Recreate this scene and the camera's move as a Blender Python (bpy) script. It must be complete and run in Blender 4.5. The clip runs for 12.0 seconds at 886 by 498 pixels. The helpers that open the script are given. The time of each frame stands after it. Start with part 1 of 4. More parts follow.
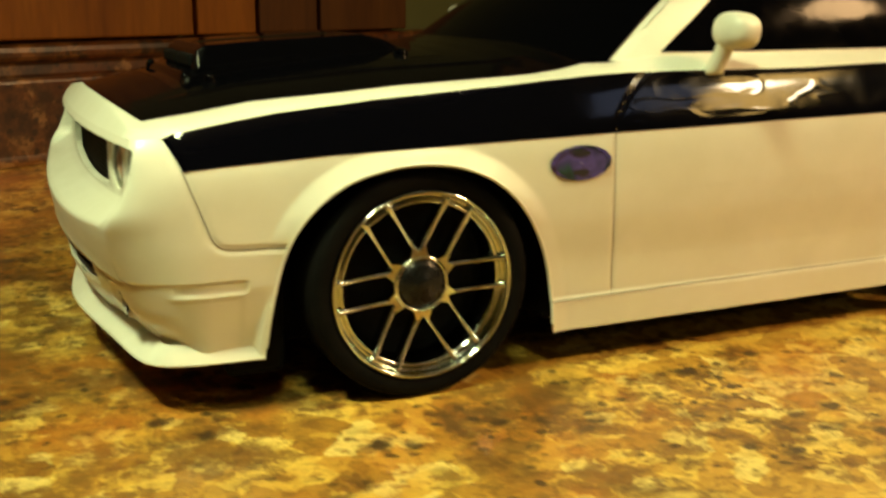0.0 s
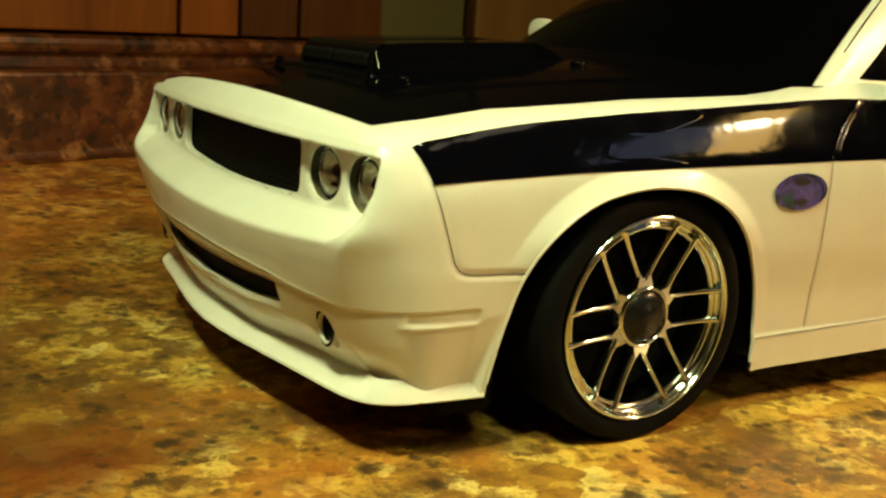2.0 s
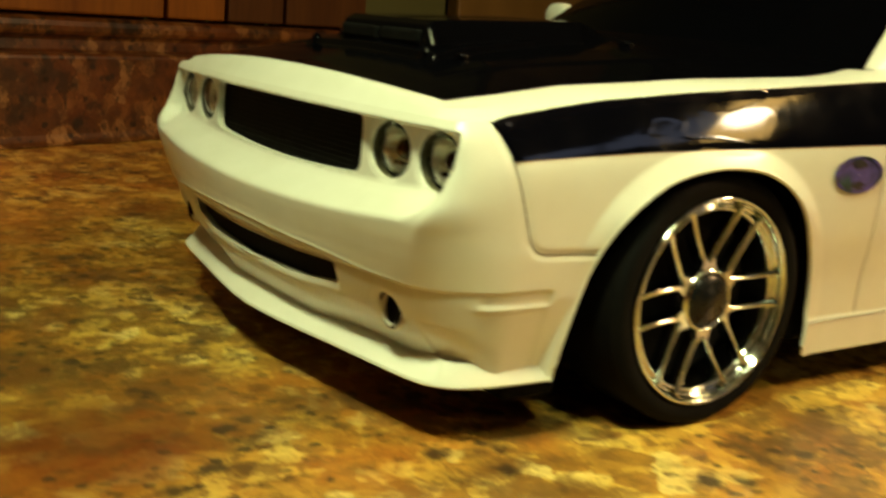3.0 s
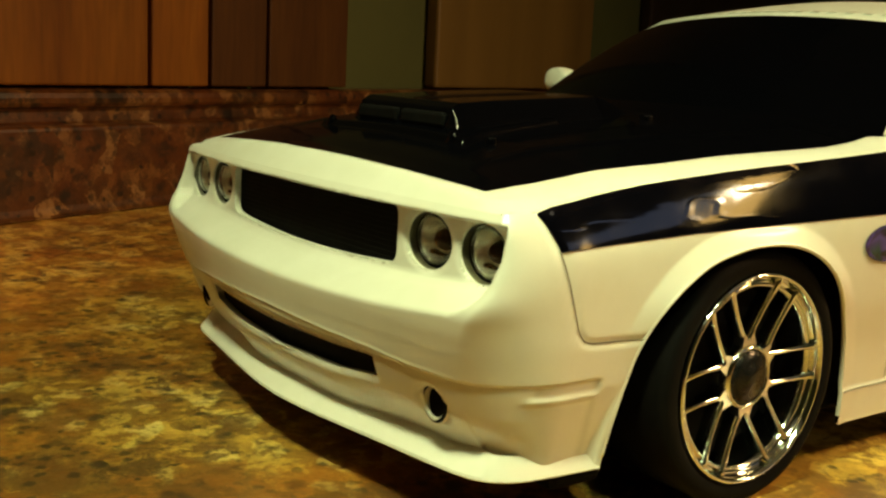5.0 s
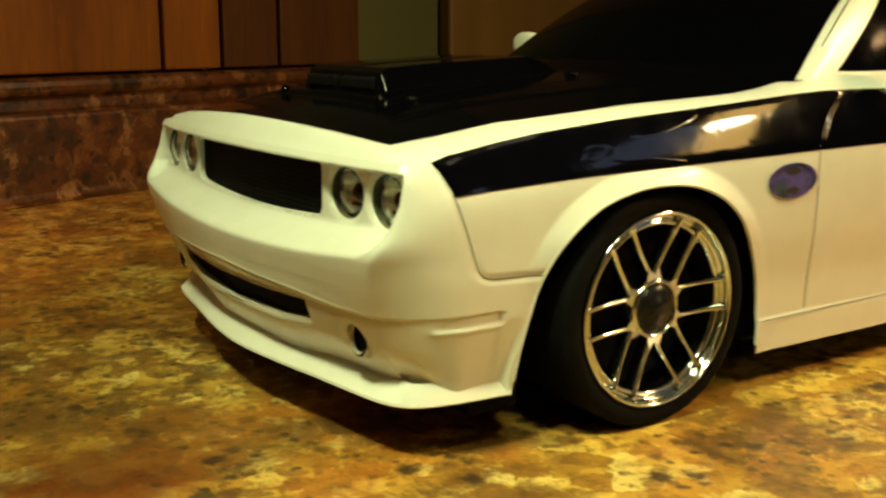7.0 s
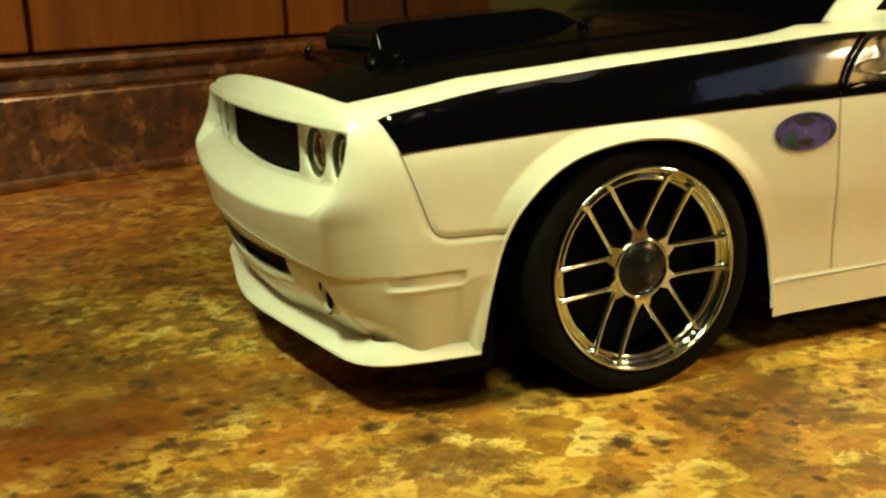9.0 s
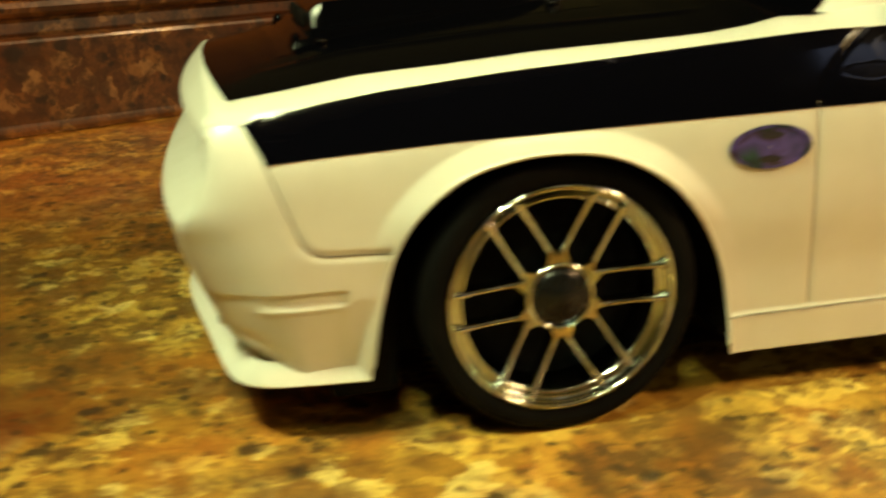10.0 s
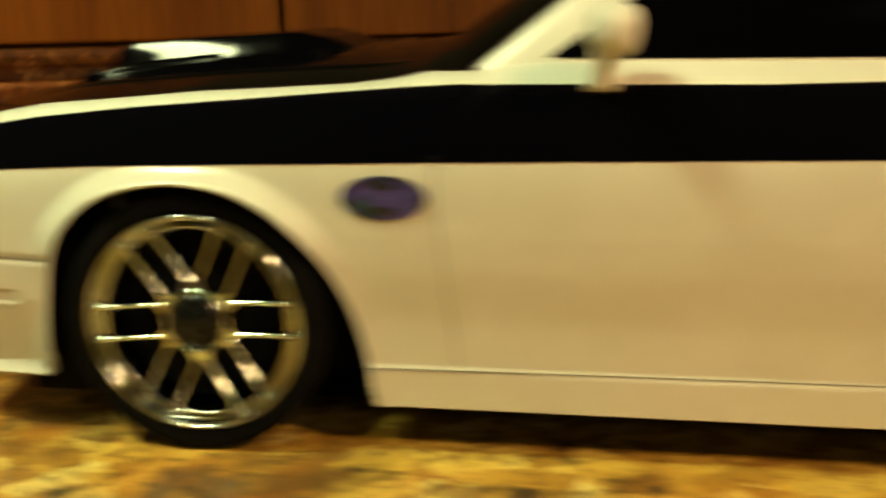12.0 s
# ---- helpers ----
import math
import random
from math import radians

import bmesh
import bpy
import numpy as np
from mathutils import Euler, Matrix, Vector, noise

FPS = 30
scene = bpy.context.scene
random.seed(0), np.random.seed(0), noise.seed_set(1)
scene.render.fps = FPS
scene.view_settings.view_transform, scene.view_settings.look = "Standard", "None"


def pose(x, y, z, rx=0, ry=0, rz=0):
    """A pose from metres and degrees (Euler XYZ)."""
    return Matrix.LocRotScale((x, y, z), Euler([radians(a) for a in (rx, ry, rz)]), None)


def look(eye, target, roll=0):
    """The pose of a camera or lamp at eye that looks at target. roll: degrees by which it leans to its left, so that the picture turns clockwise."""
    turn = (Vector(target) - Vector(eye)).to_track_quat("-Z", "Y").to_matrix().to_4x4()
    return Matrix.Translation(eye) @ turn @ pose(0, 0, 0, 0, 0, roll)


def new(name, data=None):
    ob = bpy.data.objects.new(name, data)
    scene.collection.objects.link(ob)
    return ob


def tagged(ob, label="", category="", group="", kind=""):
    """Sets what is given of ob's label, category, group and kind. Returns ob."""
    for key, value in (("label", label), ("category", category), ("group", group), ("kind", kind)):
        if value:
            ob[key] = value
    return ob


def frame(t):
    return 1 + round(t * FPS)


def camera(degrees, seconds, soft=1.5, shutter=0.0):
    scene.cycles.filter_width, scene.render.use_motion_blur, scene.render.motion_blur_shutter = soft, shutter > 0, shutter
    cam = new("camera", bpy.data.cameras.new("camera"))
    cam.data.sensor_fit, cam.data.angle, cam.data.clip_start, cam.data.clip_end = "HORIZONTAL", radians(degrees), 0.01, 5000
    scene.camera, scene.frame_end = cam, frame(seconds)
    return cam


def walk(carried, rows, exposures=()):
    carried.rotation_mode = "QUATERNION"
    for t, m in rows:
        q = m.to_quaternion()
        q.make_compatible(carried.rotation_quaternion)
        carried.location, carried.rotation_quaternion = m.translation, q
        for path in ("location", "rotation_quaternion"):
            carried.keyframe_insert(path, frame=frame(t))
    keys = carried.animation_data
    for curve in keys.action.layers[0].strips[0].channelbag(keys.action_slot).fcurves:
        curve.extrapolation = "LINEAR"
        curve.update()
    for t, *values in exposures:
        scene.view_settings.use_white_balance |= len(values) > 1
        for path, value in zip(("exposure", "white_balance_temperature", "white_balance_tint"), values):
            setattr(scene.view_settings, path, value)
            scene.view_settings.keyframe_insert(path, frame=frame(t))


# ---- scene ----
cam = camera(45.0, 12.0, soft=2.4, shutter=0.9)
# seconds, eye x y z, yaw, pitch, roll; the front hub's cap is the origin in plan, z = 0 the worktop
ROWS = [
    (0.0, -0.1111, -0.2625, 0.1109, -24.07, -13.47, 0.11),
    (0.5, -0.1350, -0.2479, 0.1061, -26.62, -11.80, 1.70),
    (1.0, -0.1564, -0.2262, 0.0984, -27.76, -11.80, 3.09),
    (1.5, -0.1693, -0.2053, 0.0995, -28.54, -12.26, 2.78),
    (2.0, -0.1823, -0.1948, 0.1035, -31.79, -12.21, 3.70),
    (2.5, -0.1939, -0.1840, 0.0989, -33.78, -12.78, 4.02),
    (3.0, -0.2018, -0.1755, 0.0966, -34.44, -12.27, 4.53),
    (3.5, -0.2119, -0.1532, 0.1048, -36.29, -11.09, 3.71),
    (5.5, -0.2128, -0.1689, 0.1059, -35.67, -10.01, 2.35),
    (6.0, -0.2101, -0.1798, 0.1032, -34.99, -10.50, 2.03),
    (6.5, -0.2052, -0.1911, 0.0996, -33.95, -11.27, 1.36),
    (7.0, -0.1987, -0.2018, 0.1046, -32.90, -11.34, -0.05),
    (7.5, -0.1917, -0.2178, 0.1024, -31.81, -11.53, -0.58),
    (9.5, -0.1168, -0.2266, 0.1022, -17.12, -14.74, -2.53),
    (10.0, -0.0723, -0.2164, 0.1160, -11.83, -17.40, -2.08),
    (10.5, -0.0042, -0.2216, 0.1123, -4.79, -15.84, -2.62),
    (11.0, 0.0361, -0.2217, 0.1172, -0.43, -15.25, -2.68),
    (11.5, 0.0569, -0.2298, 0.1183, 4.97, -14.12, -0.66),
    (11.8, 0.0730, -0.2300, 0.1150, 8.70, -14.85, -0.50),
    (11.9, 0.0835, -0.2305, 0.1115, 9.35, -14.30, -0.60),
    (12.0, 0.1000, -0.2311, 0.1082, 9.70, -13.50, -1.00),
    (12.1, 0.1190, -0.2315, 0.1060, 10.10, -12.90, -1.30),
]
walk(cam, [(t, pose(x, y, z, 90 + pitch, 0, yaw) @ pose(0, 0, 0, 0, 0, roll)) for t, x, y, z, yaw, pitch, roll in ROWS], [(0.0, 0.0), (11.2, 0.0), (11.6, -0.05), (12.0, -0.22)])

# ---- world and lights ----
world = bpy.data.worlds.new("world")
scene.world = world
world.use_nodes = True
world.node_tree.nodes["Background"].inputs[0].default_value = (0.95, 0.85, 0.75, 1)
world.node_tree.nodes["Background"].inputs[1].default_value = 0.03


def area_lamp(name, eye, target, size, watts, colour, spread=180, tall=0, roll=0):
    data = bpy.data.lights.new(name, "AREA")
    data.shape, data.spread = ("RECTANGLE" if tall else "DISK"), radians(spread)
    data.size, data.energy, data.color = size, watts, colour
    if tall:
        data.size_y = tall
    ob = new(name, data)
    ob.matrix_world = look(eye, target, roll)
    return ob


# lamps over the counter and further along it, the shaded lamp across the room, an added cool one beside it, an added
# one low by the back wall, the ceiling's
area_lamp("unseen_lamp", (0.67, -0.36, 0.54), (0.16, 0.0, 0.02), 0.12, 3.05, (1.0, 0.60, 0.26), spread=125)
# added to brighten the car's front flank and bumper; no such lamp is known
area_lamp("unseen_lamp", (-0.16, -0.48, 0.84), (-0.06, -0.02, 0.03), 0.12, 0.15, (0.92, 1.0, 0.50), spread=46)
area_lamp("unseen_lamp", (-0.40, -0.18, 0.83), (0.0, 0.02, 0.02), 0.13, 0.50, (0.92, 1.0, 0.50), spread=38)
area_lamp("lamp_shade", (1.28, -1.26, 0.62), (0.03, 0.0, 0.08), 0.16, 1.6, (1.0, 0.60, 0.16), tall=0.46, roll=-24)
area_lamp("lamp_bulb", (1.22, -1.22, 0.59), (0.03, 0.0, 0.08), 0.11, 1.3, (1.0, 0.84, 0.55))
# unseen warm lamp, added to brighten the left of the back wall
area_lamp("back_wall_fill", (-0.50, 0.22, 0.50), (-0.33, 0.40, 0.05), 0.10, 0.66, (1.0, 0.62, 0.20), spread=62)
# unseen cool source, added for the bluish gleam in the side stripe
area_lamp("cool_gleam_lamp", (1.10, -1.45, 0.60), (0.03, 0.0, 0.08), 0.34, 0.10, (0.60, 0.70, 1.0), tall=0.20)
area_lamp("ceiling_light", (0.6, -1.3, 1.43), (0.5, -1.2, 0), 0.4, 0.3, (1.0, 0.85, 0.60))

# ---- materials ----


def material(name, colour, rough=0.5, metal=0.0, coat=0.0):
    m = bpy.data.materials.new(name)
    m.use_nodes = True
    b = m.node_tree.nodes["Principled BSDF"]
    b.inputs["Base Color"].default_value = (*colour, 1)
    b.inputs["Roughness"].default_value = rough
    b.inputs["Metallic"].default_value = metal
    b.inputs["Coat Weight"].default_value = coat
    b.inputs["Coat Roughness"].default_value = 0.08
    return m


def node(m, kind, **inputs):
    n = m.node_tree.nodes.new(kind)
    for key, value in inputs.items():
        n.inputs[key.replace("_", " ")].default_value = value
    return n


def link(m, a, b):
    m.node_tree.links.new(a, b)


def coords(m, scale=(1, 1, 1)):
    tc, mp = node(m, "ShaderNodeTexCoord"), node(m, "ShaderNodeMapping")
    mp.inputs["Scale"].default_value = scale
    link(m, tc.outputs["Object"], mp.inputs["Vector"])
    return mp.outputs["Vector"]


def noise_tex(m, vec, scale, detail=4.0, rough=0.55, distortion=0.0):
    n = node(m, "ShaderNodeTexNoise", Scale=scale, Detail=detail, Roughness=rough, Distortion=distortion)
    link(m, vec, n.inputs["Vector"])
    return n.outputs["Fac"]


def ramp(m, fac, stops, mode="LINEAR"):
    n = node(m, "ShaderNodeValToRGB")
    n.color_ramp.interpolation = mode
    e = n.color_ramp.elements
    while len(e) < len(stops):
        e.new(0.5)
    for i, (p, c) in enumerate(stops):
        e[i].position, e[i].color = p, (*c, 1) if len(c) == 3 else c
    link(m, fac, n.inputs["Fac"])
    return n.outputs["Color"]


def mix(m, fac, a, b, mode="MIX"):
    n = node(m, "ShaderNodeMix")
    n.data_type, n.blend_type = "RGBA", mode
    for value, sock in ((fac, n.inputs[0]), (a, n.inputs[6]), (b, n.inputs[7])):
        if hasattr(value, "is_linked"):
            link(m, value, sock)
        else:
            sock.default_value = value if isinstance(value, float) else (*value, 1)
    return n.outputs[2]


def bump(m, height, strength, distance):
    n = node(m, "ShaderNodeBump", Strength=strength, Distance=distance)
    link(m, height, n.inputs["Height"])
    link(m, n.outputs["Normal"], m.node_tree.nodes["Principled BSDF"].inputs["Normal"])


def base(m):
    return m.node_tree.nodes["Principled BSDF"].inputs


# painted polycarbonate shell
WHITE = material("white_paint", (0.80, 0.80, 0.74), 0.34, 0, 0.25)
base(WHITE)["Coat Roughness"].default_value = 0.26
v_ = coords(WHITE)
link(WHITE, ramp(WHITE, noise_tex(WHITE, v_, 60, 5), [(0.3, (0.70, 0.70, 0.615)), (0.7, (0.76, 0.76, 0.69))]), base(WHITE)["Base Color"])
link(WHITE, ramp(WHITE, noise_tex(WHITE, v_, 220, 3), [(0.3, (0.28,) * 3), (0.75, (0.42,) * 3)]), base(WHITE)["Roughness"])
bump(WHITE, noise_tex(WHITE, v_, 900, 2), 0.05, 0.0003)

# glossy black film, slightly wrinkled
VINYL = material("black_vinyl", (0.0016, 0.0016, 0.0034), 0.10)
base(VINYL)["Specular IOR Level"].default_value = 0.8
v_ = coords(VINYL)
wave_ = noise_tex(VINYL, coords(VINYL, (1, 1, 1.5)), 44, 2.0, 0.45, 1.0)
crease_ = ramp(VINYL, noise_tex(VINYL, coords(VINYL, (0.45, 1, 1.6)), 70, 1.0, 0.4, 0.8), [(0.52, (0, 0, 0)), (0.57, (0.30,) * 3), (0.62, (0, 0, 0))])
bump(VINYL, mix(VINYL, 1.0, wave_, crease_, "ADD"), 0.085, 0.0012)
link(VINYL, ramp(VINYL, noise_tex(VINYL, v_, 90, 3), [(0.3, (0.05,) * 3), (0.8, (0.12,) * 3)]), base(VINYL)["Roughness"])

BLACK_GLOSS = material("black_gloss", (0.0010, 0.0010, 0.0016), 0.09)
base_ = BLACK_GLOSS.node_tree.nodes["Principled BSDF"].inputs["Specular IOR Level"]
base_.default_value = 0.024
v_ = coords(BLACK_GLOSS)
link(BLACK_GLOSS, ramp(BLACK_GLOSS, noise_tex(BLACK_GLOSS, v_, 150, 4), [(0.3, (0.06,) * 3), (0.8, (0.15,) * 3)]), base(BLACK_GLOSS)["Roughness"])
bump(BLACK_GLOSS, noise_tex(BLACK_GLOSS, v_, 90, 2), 0.10, 0.0008)

SCOOP = material("scoop_gloss_black", (0.0010, 0.0010, 0.0016), 0.07)
base(SCOOP)["Specular IOR Level"].default_value = 0.07
v_ = coords(SCOOP)
link(SCOOP, ramp(SCOOP, noise_tex(SCOOP, v_, 150, 4), [(0.3, (0.05,) * 3), (0.8, (0.12,) * 3)]), base(SCOOP)["Roughness"])
bump(SCOOP, noise_tex(SCOOP, v_, 90, 2), 0.08, 0.0008)

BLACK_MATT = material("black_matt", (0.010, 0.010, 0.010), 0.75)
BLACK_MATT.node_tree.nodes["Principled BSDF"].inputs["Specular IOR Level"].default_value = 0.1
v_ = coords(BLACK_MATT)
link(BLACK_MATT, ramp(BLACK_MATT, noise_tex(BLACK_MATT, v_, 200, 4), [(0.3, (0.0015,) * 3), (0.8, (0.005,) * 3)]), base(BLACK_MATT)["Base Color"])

RUBBER = material("tyre_rubber", (0.008, 0.008, 0.008), 0.75)
RUBBER.node_tree.nodes["Principled BSDF"].inputs["Specular IOR Level"].default_value = 0.08
v_ = coords(RUBBER)
link(RUBBER, ramp(RUBBER, noise_tex(RUBBER, v_, 160, 5), [(0.3, (0.0015,) * 3), (0.8, (0.004, 0.0037, 0.0034))]), base(RUBBER)["Base Color"])
bump(RUBBER, noise_tex(RUBBER, v_, 700, 3), 0.2, 0.0004)

CHROME = material("chrome", (0.66, 0.71, 0.69), 0.07, 1.0)
v_ = coords(CHROME)
link(CHROME, ramp(CHROME, noise_tex(CHROME, v_, 260, 4), [(0.3, (0.04,) * 3), (0.8, (0.13,) * 3)]), base(CHROME)["Roughness"])

SMOKED = material("smoked_chrome", (0.70, 0.70, 0.58), 0.12, 0.35)
v_ = coords(SMOKED)
link(SMOKED, ramp(SMOKED, noise_tex(SMOKED, v_, 300, 4), [(0.3, (0.22,) * 3), (0.8, (0.38,) * 3)]), base(SMOKED)["Roughness"])

CAP = material("dark_cap", (0.006, 0.006, 0.006), 0.16, 0.0)
base(CAP)["Specular IOR Level"].default_value = 0.28
v_ = coords(CAP)
link(CAP, ramp(CAP, noise_tex(CAP, v_, 300, 4), [(0.3, (0.20,) * 3), (0.8, (0.36,) * 3)]), base(CAP)["Roughness"])

LENS = material("lamp_glass", (0.9, 0.9, 0.85), 0.04)
base(LENS)["Transmission Weight"].default_value = 1.0
base(LENS)["IOR"].default_value = 1.45

# laminate that imitates granite
STONE = material("granite_laminate", (0.4, 0.3, 0.15), 0.32, 0, 0.15)


def granite(m, tones, brown_c, rust_c, dark_c, size=1.0, blotch=None, spots=0.55, turn=0.0):
    """Cloudy print: a pale ground in soft flakes, brown clouds, rust, compact dark spots that gather in drifts."""
    v = coords(m)

    def warped(scale, amount):
        wn = node(m, "ShaderNodeTexNoise", Scale=scale, Detail=4.0, Roughness=0.6)
        link(m, v, wn.inputs["Vector"])
        w_ = node(m, "ShaderNodeVectorMath")
        w_.operation = "MULTIPLY_ADD"
        link(m, wn.outputs["Color"], w_.inputs[0])
        w_.inputs[1].default_value = (amount,) * 3
        link(m, v, w_.inputs[2])
        return w_.outputs[0]

    def cells(vec, scale, smooth):
        vo = node(m, "ShaderNodeTexVoronoi", Scale=scale, Randomness=1.0)
        if smooth:
            vo.feature = "SMOOTH_F1"
            vo.inputs["Smoothness"].default_value = smooth
        link(m, vec, vo.inputs["Vector"])
        sep = node(m, "ShaderNodeSeparateColor")
        link(m, vo.outputs["Color"], sep.inputs[0])
        return vo.outputs["Distance"], sep.outputs

    # slow change along x: redder and darker towards -x, paler towards +x
    along = node(m, "ShaderNodeSeparateXYZ")
    link(m, v, along.inputs[0])
    slow = node(m, "ShaderNodeMapRange")
    slow.inputs["From Min"].default_value, slow.inputs["From Max"].default_value = -0.22, 0.10
    slow.inputs["To Min"].default_value, slow.inputs["To Max"].default_value = turn, -turn
    link(m, along.outputs["X"], slow.inputs["Value"])

    def drifting(field):
        add = node(m, "ShaderNodeMath")
        add.operation = "ADD"
        link(m, field, add.inputs[0])
        link(m, slow.outputs["Result"], add.inputs[1])
        return add.outputs[0]

    w = warped(90.0 * size, 0.012)
    ground = ramp(m, noise_tex(m, v, 26 * size, 6, 0.62), [(0.30, tones[0]), (0.42, tones[1]), (0.52, tones[2]), (0.62, tones[3]), (0.72, tones[4])])
    _, shade = cells(w, 118.0 * size, 0.06)
    c = mix(m, 0.82, ground, ramp(m, shade[0], [(0.12, tones[0]), (0.32, tones[1]), (0.52, tones[2]), (0.74, tones[3]), (0.92, tones[4])]))
    # fine mottling
    c = mix(m, ramp(m, drifting(noise_tex(m, w, 190 * size, 4, 0.6)), [(0.50, (0, 0, 0)), (0.60, (0.75,) * 3)]), c, brown_c)
    # brown clouds and veins
    c = mix(m, ramp(m, drifting(noise_tex(m, w, 44 * size, 8, 0.72)), [(0.50, (0, 0, 0)), (0.58, (0.88,) * 3)]), c, brown_c)
    # rust patches, larger
    rust = ramp(m, drifting(drifting(noise_tex(m, v, 13 * size, 6, 0.66))), [(0.47, (0, 0, 0)), (0.60, (0.85,) * 3)])
    c = mix(m, rust, c, mix(m, 0.66, c, rust_c))
    if blotch:
        # one large rust-red blotch of the print, ragged at its edge
        place = node(m, "ShaderNodeNewGeometry")
        off = node(m, "ShaderNodeVectorMath")
        off.operation = "MULTIPLY_ADD"
        bn = node(m, "ShaderNodeTexNoise", Scale=60.0, Detail=4.0)
        link(m, place.outputs["Position"], bn.inputs["Vector"])
        link(m, bn.outputs["Color"], off.inputs[0])
        off.inputs[1].default_value = (0.03, 0.03, 0.0)
        link(m, place.outputs["Position"], off.inputs[2])
        far_ = node(m, "ShaderNodeVectorMath")
        far_.operation = "DISTANCE"
        link(m, off.outputs[0], far_.inputs[0])
        far_.inputs[1].default_value = (blotch[0] + 0.015, blotch[1] + 0.015, 0.0)
        c = mix(m, ramp(m, far_.outputs["Value"], [(0.013, (1.0,) * 3), (0.024, (0.6,) * 3), (0.036, (0, 0, 0))]), c, mix(m, 0.80, c, (0.125, 0.019, 0.003)))
    # dark drifts, then compact dark spots: more of them inside the drifts
    drift = ramp(m, drifting(noise_tex(m, v, 17 * size, 5, 0.6)), [(0.45, (0.22,) * 3), (0.58, (1, 1, 1))])
    cloud = ramp(m, noise_tex(m, w, 78 * size, 8, 0.72), [(0.51, (0, 0, 0)), (0.58, (0.9,) * 3)])
    c = mix(m, mix(m, 1.0, cloud, drift, "MULTIPLY"), c, mix(m, 0.5, brown_c, dark_c))
    patch = ramp(m, drifting(noise_tex(m, w, 33 * size, 6, 0.66)), [(0.53, (0, 0, 0)), (0.60, (0.6,) * 3)])
    c = mix(m, mix(m, 1.0, patch, drift, "MULTIPLY"), c, mix(m, 0.55, brown_c, dark_c))
    near, pick = cells(warped(150.0 * size, 0.009), 105.0 * size, 0)
    near = mix(m, 1.0, near, ramp(m, pick[2], [(0.0, (0.45,) * 3), (1.0, (1, 1, 1))]), "MULTIPLY")
    body = ramp(m, near, [(0.15, (0.9,) * 3), (0.29, (0, 0, 0))])
    chosen = mix(m, drift, ramp(m, pick[0], [(0.90, (0, 0, 0)), (0.93, (1, 1, 1))]), ramp(m, pick[0], [(spots, (0, 0, 0)), (spots + 0.08, (1, 1, 1))]))
    c = mix(m, mix(m, 1.0, body, chosen, "MULTIPLY"), c, dark_c)
    near, pick = cells(warped(260.0 * size, 0.004), 215.0 * size, 0)
    chosen = mix(m, drift, ramp(m, pick[1], [(0.93, (0, 0, 0)), (0.95, (0.8,) * 3)]), ramp(m, pick[1], [(0.62, (0, 0, 0)), (0.70, (0.85,) * 3)]))
    c = mix(m, mix(m, 1.0, ramp(m, near, [(0.26, (1, 1, 1)), (0.42, (0, 0, 0))]), chosen, "MULTIPLY"), c, dark_c)
    grain = ramp(m, noise_tex(m, v, 520, 4), [(0.3, (0.86,) * 3), (0.7, (1.08,) * 3)])
    c = mix(m, 1.0, c, grain, "MULTIPLY")
    link(m, c, base(m)["Base Color"])
    link(m, ramp(m, noise_tex(m, v, 240, 3), [(0.3, (0.30,) * 3), (0.8, (0.48,) * 3)]), base(m)["Roughness"])
    bump(m, noise_tex(m, v, 600, 3), 0.08, 0.0004)


granite(STONE, [(0.29, 0.140, 0.020), (0.45, 0.245, 0.036), (0.59, 0.360, 0.056), (0.68, 0.465, 0.092), (0.74, 0.58, 0.180)], (0.165, 0.075, 0.015), (0.40, 0.125, 0.010), (0.038, 0.023, 0.011), 1.0, (-0.138, 0.042), 0.50, 0.032)
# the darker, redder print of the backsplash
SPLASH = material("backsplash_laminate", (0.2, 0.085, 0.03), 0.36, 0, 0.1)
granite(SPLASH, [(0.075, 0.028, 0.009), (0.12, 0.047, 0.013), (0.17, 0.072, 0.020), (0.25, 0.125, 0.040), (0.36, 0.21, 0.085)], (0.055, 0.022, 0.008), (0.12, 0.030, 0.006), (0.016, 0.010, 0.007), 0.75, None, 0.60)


def stained_wood(name, tones):
    m = material(name, tones[1], 0.6)
    base(m)["Specular IOR Level"].default_value = 0.25
    v = coords(m, (1, 1, 0.10))
    grain = noise_tex(m, v, 34, 5, 0.55, 0.8)
    c = ramp(m, grain, [(0.3, tones[0]), (0.5, tones[1]), (0.7, tones[2])])
    c = mix(m, 1.0, c, ramp(m, noise_tex(m, v, 260, 3, 0.5), [(0.35, (0.86,) * 3), (0.65, (1.06,) * 3)]), "MULTIPLY")
    info = node(m, "ShaderNodeObjectInfo")
    link(m, mix(m, 1.0, c, ramp(m, info.outputs["Random"], [(0, (0.80,) * 3), (1, (1.08,) * 3)]), "MULTIPLY"), base(m)["Base Color"])
    bump(m, grain, 0.15, 0.001)
    return m


WOOD = stained_wood("stained_wood", [(0.155, 0.052, 0.004), (0.215, 0.078, 0.006), (0.265, 0.104, 0.009)])
# the same wood with the wall's shadow put into its tones
WOOD_SHADED = stained_wood("shaded_stained_wood", [(0.062, 0.024, 0.005), (0.085, 0.034, 0.007), (0.105, 0.045, 0.009)])

